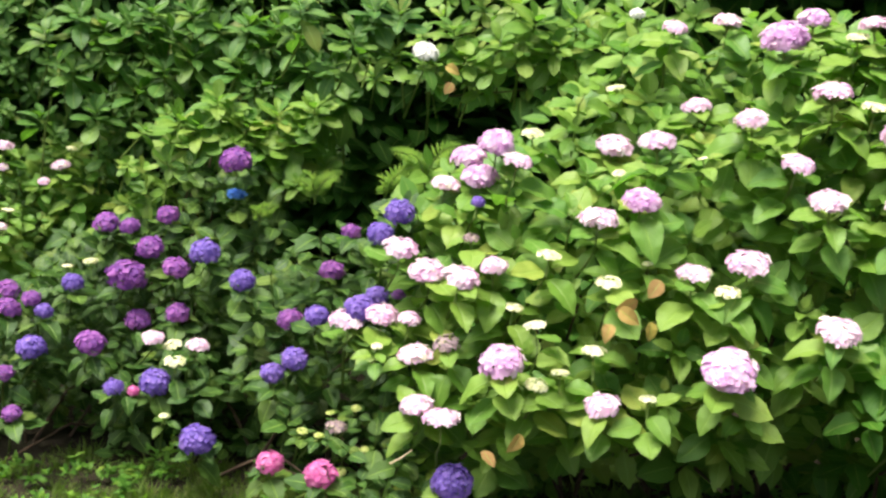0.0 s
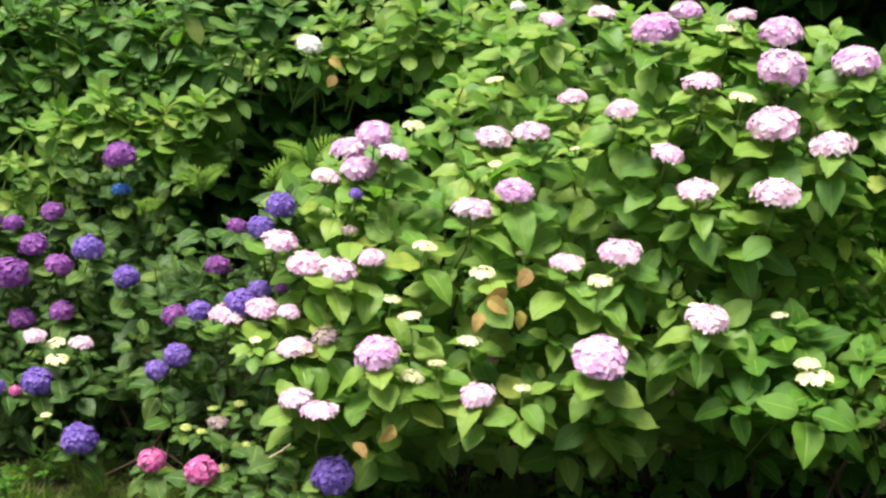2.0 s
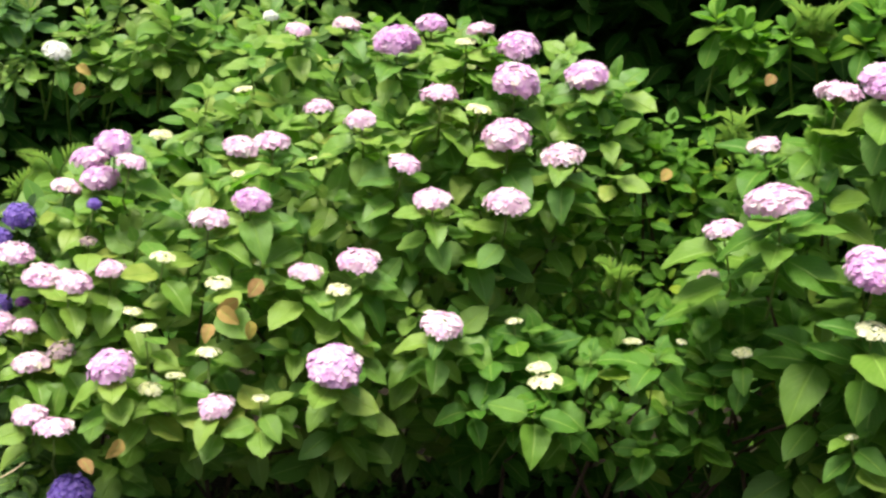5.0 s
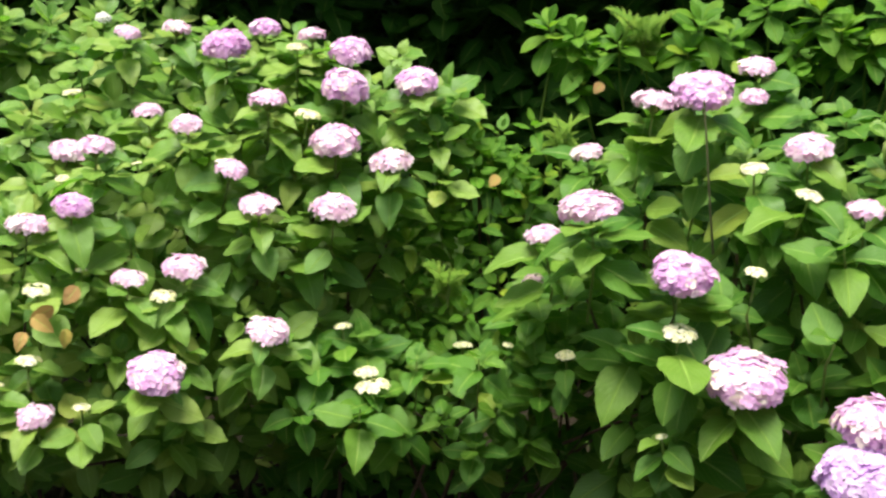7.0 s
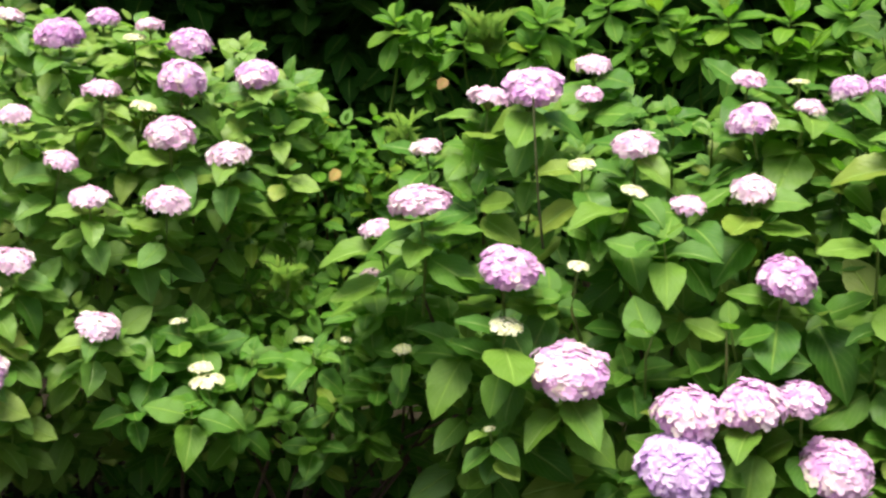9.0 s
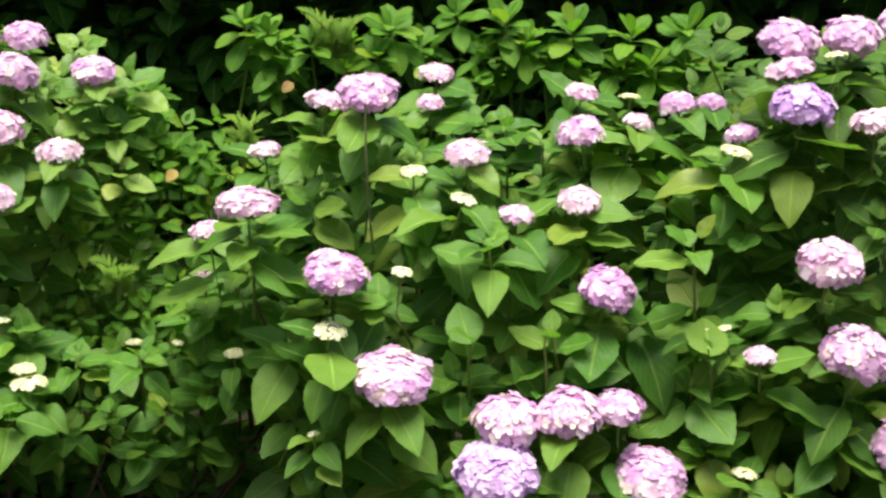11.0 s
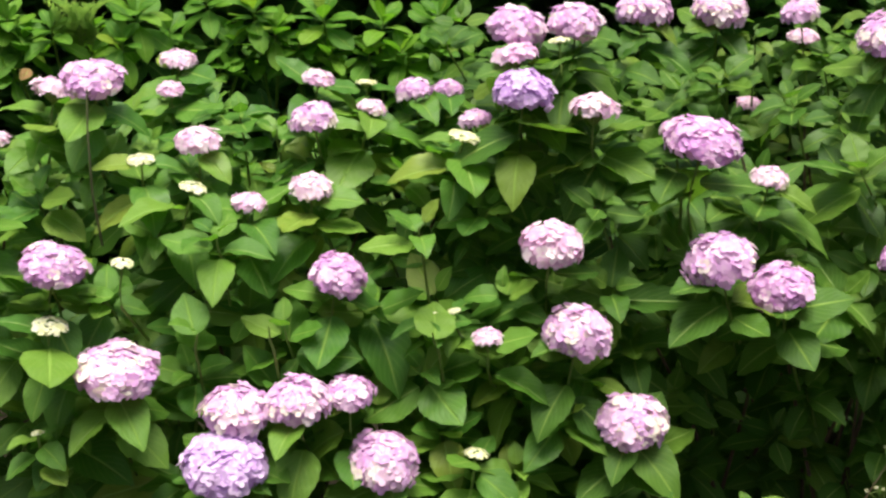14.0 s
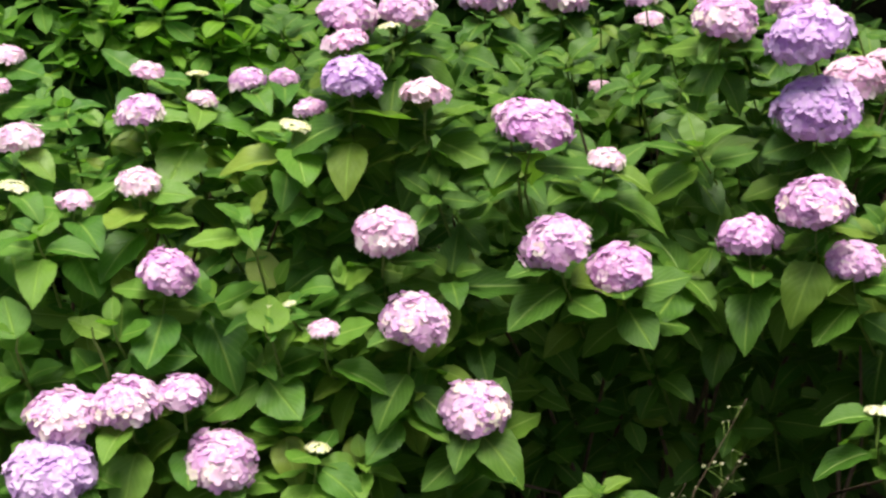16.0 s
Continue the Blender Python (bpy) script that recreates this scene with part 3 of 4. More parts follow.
        mid = foot.lerp(head, 0.5) - to * 0.08 + Vector((rng.uniform(-0.08, 0.08), rng.uniform(-0.08, 0.08), 0.05))
        shrub.canes.append(tube([foot, mid, head], (0.008, 0.006, 0.004), 6))
    shrub.near, shrub.poses = clear_of_heads(shrub.near) + clear_of_heads(shrub.collar, 0.8), clear_of_heads(shrub.poses)
    rng.shuffle(shrub.near)
    order = sorted(range(len(shrub.near)), key=lambda i: math.hypot(shrub.near[i].translation.x - PIVOT.x, shrub.near[i].translation.y - PIVOT.y) + rng.uniform(0, 0.5))
    own = set(order[:singles])
    fine = [mesh_of("leaf", v, f, u, [shrub.leaf]) for v, f, u in shrub.fine] if singles else []
    count = 0
    for i, m in enumerate(shrub.near):
        if i in own:
            part_of("leaf", fine[count % len(fine)], shrub.root, m)
            count += 1
    rest = [np.array(m) for i, m in enumerate(shrub.near) if i not in own]
    if rest:
        part_of("outer_leaves", joined("outer_leaves", shrub.fine, rest, shrub.leaf), shrub.root, None, "", "stuff")
    if shrub.poses:
        part_of("inner_leaves", joined("inner_leaves", shrub.plain, [np.array(m) for m in shrub.poses], shrub.leaf), shrub.root, None, "", "stuff")
    part_of("twig_mass", tubes_mesh("twig_mass", shrub.stems, STEM_GREEN), shrub.root, None, "", "stuff")
    for v, f in shrub.canes:
        part_of("cane", mesh_of("cane", v, f, None, [STEM_BROWN]), shrub.root, None, "brown woody cane")



def old_leaves(shrub, rows, length=0.062):
    """Single leaves that have turned yellow or brown and hang down."""
    rng = random.Random(3)
    shapes = [mesh_of("leaf", *FINE[k], [LEAF_YELLOW]) for k in (0, 3, 5)]
    for x, y, z in rows:
        p = Vector((x, y, z))
        to = PIVOT - p
        to.z = 0
        to.normalize()
        d = Vector((rng.uniform(-1.3, 1.3), rng.uniform(-0.3, 0.3), -0.8)) + to * rng.uniform(0.2, 1.1)
        n = to + Vector((rng.uniform(-0.9, 0.9), 0, rng.uniform(-0.2, 0.9)))
        part_of("leaf", rng.choice(shapes), shrub.root, frame_of(p + Vector((0, 0, length * 0.4)) + to * 0.015, d, n, length * rng.uniform(0.6, 1.15)), "withered yellow-brown leaf")


def fern(x, y, z, fronds, length, lean, label):
    """A fern: arching fronds, each a stalk with pairs of narrow leaflets."""
    root = tagged(new("fern"), label, "fern", "ferns of the bank")
    rng = random.Random(int(100 * x + 10 * z))
    leaflet = leaf_grid(4, 3, 0.20, 0.1, 0.15)
    base = Vector((x, y, z))
    to = PIVOT - base
    to.z = 0
    to.normalize()
    side = Vector((-to.y, to.x, 0))
    for k in range(fronds):
        out = (side * rng.uniform(-1, 1) * lean + to * rng.uniform(0.1, 0.8)).normalized()
        n, long = 15, length * rng.uniform(0.75, 1.1)
        pts = [base + out * (long * 0.62 * t ** 1.6) + Vector((0, 0, long * (1.2 * t - 0.55 * t * t))) for t in np.linspace(0, 1, n)]
        v, f = tube(pts, [0.003 * (1 - 0.7 * i / n) for i in range(n)], 4)
        poses = []
        for i in range(3, n):
            along = (pts[i] - pts[i - 1]).normalized()
            cross = along.cross(Vector((0, 0, 0.75)) + to * 0.8).normalized()
            size = long * 0.24 * math.sin(math.pi * (0.12 + 0.86 * i / n)) ** 0.8
            for s in (-1, 1):
                poses.append(np.array(frame_of(pts[i], cross * s + along * 0.45 - Vector((0, 0, 0.15)), Vector((0, 0, 0.7)) + to * 0.8, max(0.012, size))))
        me = joined("frond", [leaflet], poses, FERN_GREEN)
        ob = part_of("frond", me, root)
        part_of("stalk", mesh_of("stalk", v, f, None, [STEM_GREEN]), ob)
    return root


# ---------------------------------------------------------------- ground


def wall_at(a):
    """How far from the pivot the bank and its thicket begin, by direction."""
    return 5.7 + 1.9 * (0.5 - 0.5 * math.tanh((a + 0.12) * 7))


def rise(x, y):
    """The height of the ground: level in front of the hedge, a bank behind it."""
    r = math.hypot(x - PIVOT.x, y - PIVOT.y)
    a = math.atan2(x - PIVOT.x, y - PIVOT.y)
    face = 0.5 + 0.5 * math.tanh((1.75 - abs(a)) * 6)
    s = min(1, max(0, (r - wall_at(a)) / 1.6))
    lumps = 0.04 * noise.noise((x * 0.8, y * 0.8, 0)) + 0.012 * noise.noise((x * 4, y * 4, 3))
    return (s * s * (3 - 2 * s) * 3.4) * face + lumps * min(1, max(0, (r - 4.0)))


def ground_mesh():
    verts, faces = [], []
    rings = [0.0] + [0.3 * 1.065 ** k for k in range(108)]
    rings = [min(q, 400.0) for q in rings if q < 400] + [400.0]
    spokes = 144
    for r in rings:
        for k in range(spokes):
            a = math.tau * k / spokes
            x, y = PIVOT.x + r * math.sin(a), PIVOT.y + r * math.cos(a)
            verts.append((x, y, rise(x, y) - 0.02))
    for i in range(len(rings) - 1):
        for k in range(spokes):
            q = (k + 1) % spokes
            faces.append((i * spokes + k, i * spokes + q, (i + 1) * spokes + q, (i + 1) * spokes + k))
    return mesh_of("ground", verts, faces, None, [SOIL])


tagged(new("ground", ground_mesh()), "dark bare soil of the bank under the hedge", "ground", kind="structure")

# an asphalt path that runs along the hedge, its edge crumbling into the grass
ALONG, ACROSS = Vector((0.869, -0.494, 0)), Vector((0.494, 0.869, 0))


def path_edge(a):
    return 4.22 - 0.62 * (0.5 + 0.5 * math.tanh((a + 0.30) * 9)) - 0.75 * (0.5 + 0.5 * math.tanh((a - 0.1) * 6))


side = []
for i in range(46):
    a = radians(-52 + i * 3.0)
    r = path_edge(a) + 0.05 * noise.noise((i * 0.9, 0, 0))
    side.append(PIVOT + Vector((r * math.sin(a), r * math.cos(a), 0)))
side = [side[0] - ALONG * 0.4 * k for k in range(10, 0, -1)] + side + [side[-1] + ALONG * 0.4 * k for k in range(1, 11)]
road_v, road_f = [], []
for q in side:
    far = q - ACROSS * (ACROSS.dot(q - PIVOT) + 1.5 + 0.05 * noise.noise((q.x * 2, q.y * 2, 5)))
    for f, z in ((0.0, -0.03), (0.01, 0.012), (0.4, 0.02), (0.99, 0.012), (1.0, -0.03)):
        p = q.lerp(far, f)
        road_v.append((p.x, p.y, z))
for i in range(len(side) - 1):
    for k in range(4):
        b = i * 5 + k
        road_f.append((b, b + 1, b + 6, b + 5))
tagged(new("path", mesh_of("path", road_v, road_f, None, [ASPHALT])), "worn grey asphalt path along the hedge", "path", kind="structure")

# ---------------------------------------------------------------- the hedge

pale_bush = Shrub("large hydrangea bush with pale pink flower heads and yellow-green leaves", LEAF_FRESH, 0.110,
                  [(0.59, 3.11, 0.85), (0.19, 3.21, 0.38), (0.80, 3.04, 0.46), (1.1, 3.6, 1.62)])
violet_bush = Shrub("low hydrangea bush with blue-violet and magenta flower heads", LEAF_TEAL, 0.085, [(-0.75, 3.95, 0.5), (-0.4, 3.9, 0.8)])
purple_bush = Shrub("hydrangea bush with deep purple flower heads beside the grass", LEAF_TEAL, 0.082, [(-1.3, 4.2, 0.5), (-1.75, 4.3, 0.5), (-1.0, 4.1, 0.7), (-0.95, 4.3, 0.95)])
rosette_bush = Shrub("small shrub of bright whorled leaves behind the purple hydrangeas", LEAF_FRESH, 0.088, [(-0.95, 4.35, 1.15), (-0.8, 4.32, 1.24), (-0.62, 4.28, 1.2), (-0.5, 4.26, 1.1), (-1.1, 4.4, 1.05)], "shrubs of the bank", "spoon")
far_bush = Shrub("hydrangea bush with small pink flower heads, thin yellowish leaves", LEAF_FRESH, 0.075, [(-1.7, 4.85, 0.8), (-1.5, 4.8, 0.95), (-1.9, 4.85, 0.6), (-1.35, 4.75, 0.9)])
low_bush = Shrub("low green hydrangea bush with a few cream buds", LEAF_LOW, 0.102, [(1.31, 2.99, 0.47), (1.6, 2.9, 0.4), (1.34, 3.02, 0.65), (1.56, 3.01, 0.54), (1.75, 2.95, 0.75), (1.45, 3.0, 0.72), (1.9, 2.72, 0.66), (1.7, 2.82, 0.78), (1.5, 2.88, 0.62), (2.0, 2.6, 0.75)])
pink_bush = Shrub("hydrangea bush with large pink flower heads and dark green leaves", LEAF_MID, 0.142,
                  [(2.3, 2.3, 0.7), (2.6, 2.2, 0.6), (2.05, 2.5, 0.62), (2.1, 2.7, 1.2), (2.5, 2.6, 1.3), (2.8, 2.3, 1.15), (2.7, 2.1, 0.9), (2.92, 1.9, 0.77)])
lilac_bush = Shrub("tall hydrangea bush with big lilac-pink flower heads and deep green leaves", LEAF_DEEP, 0.155,
                   [(3.1, 1.75, 1.25), (3.3, 1.65, 0.9), (3.05, 1.7, 0.35), (3.99, 1.62, 0.87), (3.7, 1.6, 1.15), (4.4, 1.35, 0.9), (3.6, 1.8, 1.6), (4.3, 1.3, 1.7)])
back_left = Shrub("tall hedge shrub of glossy green leaves on the bank", LEAF_BANK, 0.09,
                  [(-0.56, 4.55, 1.5), (-0.54, 4.61, 1.68), (-0.88, 4.55, 1.36), (-0.97, 4.65, 1.6), (-1.3, 4.9, 1.5), (-1.6, 5.1, 1.4), (-1.9, 5.2, 1.6), (-1.2, 4.95, 1.2), (-1.6, 5.2, 1.9),
                   (-0.9, 4.8, 1.9), (-0.3, 4.7, 1.95), (-2.2, 5.2, 1.3), (-1.9, 5.3, 2.0), (-2.4, 5.3, 1.7), (-1.4, 5.1, 2.0), (-2.1, 5.3, 1.0), (-2.7, 5.2, 1.9)], "shrubs of the bank", "spoon")
back_hang = Shrub("overhanging branch of yellow-green hedge leaves with one white flower head", LEAF_FRESH, 0.095,
                  [(0.03, 3.99, 1.45), (0.31, 4.03, 1.49), (0.65, 3.92, 1.67), (0.1, 4.1, 1.62), (0.45, 4.05, 1.7), (0.2, 4.1, 1.8), (0.8, 3.95, 1.8)], "shrubs of the bank", "spoon")
back_mid = Shrub("shrub of whorled light green leaves on the bank", LEAF_BACK, 0.118,
                 [(2.7, 3.4, 1.9), (3.2, 3.1, 1.85), (3.5, 2.9, 1.75)], "shrubs of the bank", "spoon")
back_right = Shrub("dark shrub behind the lilac-pink hydrangeas", LEAF_DEEP, 0.10,
                   [(3.7, 2.9, 1.5), (4.1, 2.6, 1.7), (4.5, 2.3, 1.8), (4.9, 1.9, 1.7), (5.0, 1.5, 1.9), (4.4, 2.5, 1.4)], "shrubs of the bank")
# pale_bush
blooms(pale_bush, "pale", [
    (0.713, 3.603, 1.601, 0.08), (0.857, 3.534, 1.616, 0.088), (1.091, 3.27, 1.407, 0.111), (1.241, 3.392, 1.6, 0.085),
    (0.764, 3.509, 1.364, 0.092), (0.857, 3.235, 1.334, 0.091), (0.217, 3.348, 1.209, 0.088), (0.011, 3.594, 1.123, 0.095),
    (0.533, 3.589, 1.244, 0.115), (0.61, 3.308, 1.269, 0.109), (0.976, 3.174, 1.212, 0.093), (1.043, 3.105, 1.117, 0.11),
    (0.431, 3.181, 1.062, 0.112), (-0.131, 3.5, 0.936, 0.107), (-0.047, 3.426, 0.879, 0.112), (0.052, 3.282, 0.881, 0.107),
    (0.841, 3.14, 0.944, 0.115), (0.693, 3.147, 0.913, 0.093), (-0.185, 3.502, 0.729, 0.108), (-0.296, 3.561, 0.702, 0.117),
    (-0.1, 3.44, 0.727, 0.072), (-0.084, 3.408, 0.627, 0.109),
])
blooms(pale_bush, "pale", [
    (1.056, 3.017, 0.778, 0.12), (-0.078, 3.3, 0.499, 0.1), (-0.004, 3.235, 0.478, 0.104),
    (0.438, 3.099, 0.553, 0.1), (0.148, 3.361, 0.902, 0.086), (1.264, 3.152, 1.294, 0.138), (1.424, 3.134, 1.237, 0.12),
    (1.243, 3.048, 1.114, 0.125),
])
blooms(pale_bush, "pink", [
    (0.986, 3.394, 1.567, 0.137), (1.126, 3.577, 1.629, 0.103), (0.163, 3.476, 1.263, 0.108), (0.078, 3.594, 1.212, 0.109),
    (0.114, 3.548, 1.156, 0.114), (0.55, 3.171, 1.116, 0.103), (0.164, 3.136, 0.672, 0.129), (0.753, 2.953, 0.694, 0.148, 0.88),
    (1.53, 3.256, 1.47, 0.131), (1.318, 3.243, 1.454, 0.142), (1.360, 3.395, 1.560, 0.129),
])
blooms(pale_bush, "cream", [
    (0.304, 3.262, 0.947, 0.074), (0.454, 3.113, 0.894, 0.077), (0.782, 3.122, 0.864, 0.077), (0.208, 3.343, 0.779, 0.063),
    (0.253, 3.119, 0.773, 0.071), (0.422, 3.168, 0.69, 0.076), (0.263, 3.166, 0.592, 0.073), (0.329, 3.177, 0.624, 0.057),
    (0.561, 3.077, 0.575, 0.053), (1.197, 3.39, 1.563, 0.068), (1.207, 3.247, 1.364, 0.082), (0.287, 3.716, 1.274, 0.08),
    (0.545, 3.685, 1.417, 0.064), (0.566, 3.163, 0.936, 0.031), (0.72, 3.21, 1.223, 0.03), (0.516, 3.398, 1.17, 0.043), (-0.197, 3.376, 0.655, 0.037),
])
blooms(pale_bush, "violet", [
    (0.105, 3.425, 1.084, 0.044), (0.03, 3.291, 0.272, 0.127),
])
blooms(pale_bush, "faded", [
    (0.01, 3.329, 0.676, 0.083), (0.083, 3.434, 0.974, 0.055),
])
# violet_bush
blooms(violet_bush, "violet", [
    (-0.134, 3.634, 1.036, 0.1), (-0.197, 3.613, 0.97, 0.089), (-0.412, 3.725, 0.684, 0.085), (-0.49, 3.73, 0.537, 0.093),
    (-0.596, 3.935, 0.439, 0.087), (-0.258, 3.559, 0.744, 0.106), (-0.212, 3.693, 0.755, 0.081), (-0.831, 3.794, 0.247, 0.126),
])
blooms(violet_bush, "purple", [
    (-0.39, 4.017, 0.786, 0.095), (-0.532, 3.954, 0.627, 0.094), (-0.321, 4.039, 0.921, 0.072), (-0.145, 3.693, 0.755, 0.048),
])
blooms(violet_bush, "magenta", [
    (-0.556, 3.589, 0.231, 0.091), (-0.376, 3.421, 0.251, 0.107),
])
blooms(violet_bush, "bud", [
    (-0.462, 3.68, 0.301, 0.041), (-0.278, 3.593, 0.402, 0.036), (-0.36, 3.591, 0.388, 0.033), (-0.396, 3.581, 0.316, 0.036),
    (-0.244, 3.478, 0.303, 0.032), (-0.332, 3.565, 0.2, 0.047),
])
blooms(violet_bush, "faded", [
    (-0.334, 3.526, 0.364, 0.075),
])
# purple_bush
blooms(purple_bush, "purple", [
    (-0.755, 4.217, 1.166, 0.123), (-1.281, 4.372, 0.916, 0.103), (-1.193, 4.371, 0.903, 0.082), (-1.05, 4.391, 0.943, 0.091),
    (-1.102, 4.308, 0.831, 0.11), (-0.973, 4.177, 0.773, 0.103), (-1.142, 4.261, 0.564, 0.102), (-0.98, 4.194, 0.6, 0.092),
    (-1.263, 4.064, 0.519, 0.109), (-1.577, 4.131, 0.634, 0.094), (-1.495, 4.135, 0.665, 0.074), (-1.596, 4.189, 0.691, 0.087),
    (-1.554, 4.0, 0.421, 0.068), (-1.53, 3.98, 0.28, 0.072), (-1.171, 4.237, 0.741, 0.147),
])
blooms(purple_bush, "violet", [
    (-0.852, 4.102, 0.844, 0.113), (-0.704, 4.011, 0.753, 0.095), (-1.375, 4.242, 0.707, 0.084), (-1.016, 3.979, 0.398, 0.116),
    (-1.169, 3.993, 0.37, 0.076), (-1.477, 4.062, 0.505, 0.109), (-1.448, 4.129, 0.62, 0.07),
])
blooms(purple_bush, "magenta", [
    (-1.097, 3.991, 0.356, 0.048),
])
blooms(purple_bush, "pale", [
    (-1.027, 4.017, 0.542, 0.08), (-0.872, 4.033, 0.511, 0.084),
])
blooms(purple_bush, "blue", [
    (-0.767, 4.284, 1.028, 0.071),
])
blooms(purple_bush, "cream", [
    (-0.971, 4.064, 0.506, 0.073), (-0.937, 3.957, 0.472, 0.079), (-1.371, 4.45, 0.75, 0.062), (-1.459, 4.447, 0.731, 0.044), (-0.965, 3.881, 0.295, 0.039),
])
# far_bush
blooms(far_bush, "pale", [
    (-1.618, 4.902, 1.093, 0.081), (-1.864, 4.913, 1.172, 0.086), (-1.689, 4.893, 1.025, 0.053), (-1.833, 4.767, 0.847, 0.056),
    (-1.871, 4.901, 1.084, 0.062),
])
blooms(far_bush, "cream", [
    (-1.803, 4.776, 0.914, 0.056), (-1.57, 4.912, 1.162, 0.048),
])
# back_hang
blooms(back_hang, "white", [
    (-0.057, 4.044, 1.545, 0.093), (0.643, 3.902, 1.663, 0.055),
])
# back_left
blooms(back_left, "cream", [
    (-0.409, 4.552, 1.477, 0.035),
])
# pink_bush
blooms(pink_bush, "pink", [
    (2.125, 2.601, 1.459, 0.161, 0.78), (1.977, 2.387, 1.012, 0.157, 0.9), (2.341, 2.128, 0.686, 0.166), (2.456, 2.046, 0.718, 0.16),
    (2.589, 2.024, 0.727, 0.127), (2.665, 1.978, 0.563, 0.178), (2.595, 2.116, 1.005, 0.146), (2.92, 2.326, 1.473, 0.102),
    (3.028, 2.312, 1.482, 0.078), (2.616, 2.331, 1.385, 0.124), (3.031, 2.188, 1.401, 0.088), (2.106, 2.298, 0.77, 0.2, 0.8),
])
blooms(pink_bush, "lilac", [
    (2.291, 2.086, 0.578, 0.204),
])
blooms(pink_bush, "pale", [
    (2.086, 2.795, 1.418, 0.124), (2.479, 2.926, 1.525, 0.11), (2.429, 2.852, 1.436, 0.081), (2.362, 2.473, 1.309, 0.124),
    (1.97, 2.983, 1.269, 0.095), (2.454, 2.347, 1.157, 0.093), (1.798, 2.558, 1.156, 0.162, 0.9), (1.762, 2.782, 1.057, 0.1),
    (2.894, 1.883, 0.868, 0.08), (2.581, 2.253, 1.208, 0.113), (2.701, 2.46, 1.486, 0.09),
    (2.784, 2.306, 1.415, 0.081),
])
blooms(pink_bush, "cream", [
    (2.221, 2.496, 1.252, 0.075), (2.328, 2.404, 1.189, 0.074), (2.104, 2.271, 1.02, 0.054), (1.967, 2.382, 0.859, 0.088),
    (1.955, 2.431, 0.583, 0.034), (2.812, 2.395, 1.481, 0.062), (2.908, 2.052, 1.355, 0.086), (2.791, 1.973, 0.918, 0.036), (2.841, 1.96, 0.922, 0.036),
    (2.887, 1.892, 0.571, 0.068),
])
blooms(pink_bush, "faded", [
    (1.786, 2.909, 0.914, 0.062),
])
# lilac_bush
blooms(lilac_bush, "pale", [
    (3.017, 1.808, 1.108, 0.156, 1.25), (3.152, 1.84, 1.444, 0.129, 1.25), (3.031, 2.027, 1.569, 0.118), (4.428, 1.459, 1.537, 0.183),
    (4.471, 2.291, 1.736, 0.113), (4.399, 2.442, 1.503, 0.092), (4.634, 1.498, 1.602, 0.103), (3.654, 1.692, 1.288, 0.105), (3.33, 1.73, 1.405, 0.085),
])
blooms(lilac_bush, "pink", [
    (3.069, 1.743, 0.906, 0.175), (3.363, 1.657, 1.391, 0.196, 0.85), (3.218, 1.692, 0.677, 0.176), (3.091, 2.095, 1.653, 0.154),
    (3.206, 1.995, 1.671, 0.146), (3.754, 2.335, 1.771, 0.173), (3.591, 1.576, 1.021, 0.169), (3.387, 1.604, 1.095, 0.185),
    (4.098, 1.682, 1.702, 0.19), (4.011, 1.288, 1.2, 0.192), (3.964, 1.455, 1.097, 0.17), (4.126, 1.239, 1.048, 0.149),
    (4.36, 1.609, 1.75, 0.183), (4.029, 2.266, 1.796, 0.173), (4.316, 2.188, 1.81, 0.13),
])
blooms(lilac_bush, "lilac", [
    (2.996, 1.928, 1.484, 0.156), (4.107, 1.409, 1.647, 0.227), (4.16, 1.399, 1.456, 0.236),
])
blooms(lilac_bush, "cream", [
    (3.138, 1.979, 1.612, 0.06), (4.023, 1.074, 0.687, 0.071), (3.785, 1.707, 1.071, 0.034),
])
# low_bush
blooms(low_bush, "cream", [
    (1.655, 3.139, 0.683, 0.061), (1.341, 2.969, 0.619, 0.101), (1.327, 2.997, 0.651, 0.07), (1.737, 2.963, 0.715, 0.032),
    (1.863, 2.841, 0.707, 0.057), (1.275, 3.081, 0.767, 0.055),
])

# leafy tips of the shrubs on the bank, whorl by whorl
whorls = Shrub("shoots with whorls of broad bright leaves between the hydrangeas", LEAF_BACK, 0.105, [], "shrubs of the bank", "spoon")
rosettes(back_mid, [
    (2.16, 3.43, 1.55, 0.105), (2.05, 3.50, 1.64, 0.105), (2.23, 3.35, 1.59, 0.100), (2.12, 3.45, 1.61, 0.095), (2.45, 3.22, 1.65, 0.115),
    (2.40, 3.20, 1.56, 0.100), (2.77, 3.05, 1.69, 0.115), (2.83, 3.02, 1.63, 0.105), (2.73, 3.10, 1.59, 0.100), (2.91, 3.00, 1.58, 0.100),
    (2.97, 2.96, 1.68, 0.115), (2.99, 2.94, 1.57, 0.090), (3.13, 2.86, 1.67, 0.110), (3.18, 2.81, 1.58, 0.105), (3.09, 2.87, 1.58, 0.090),
    (3.29, 2.78, 1.70, 0.110), (3.28, 2.77, 1.59, 0.100), (2.67, 3.19, 1.71, 0.100),
    (2.58, 3.27, 1.61, 0.090), (2.39, 3.45, 1.61, 0.090),
])
rosettes(whorls, [
    (1.73, 3.45, 1.40, 0.115), (1.64, 3.42, 1.35, 0.090), (1.81, 3.38, 1.22, 0.100), (1.75, 3.40, 1.26, 0.085), (1.89, 3.37, 1.20, 0.085),
    (1.68, 3.41, 1.16, 0.080), (1.79, 3.74, 1.38, 0.100),
])
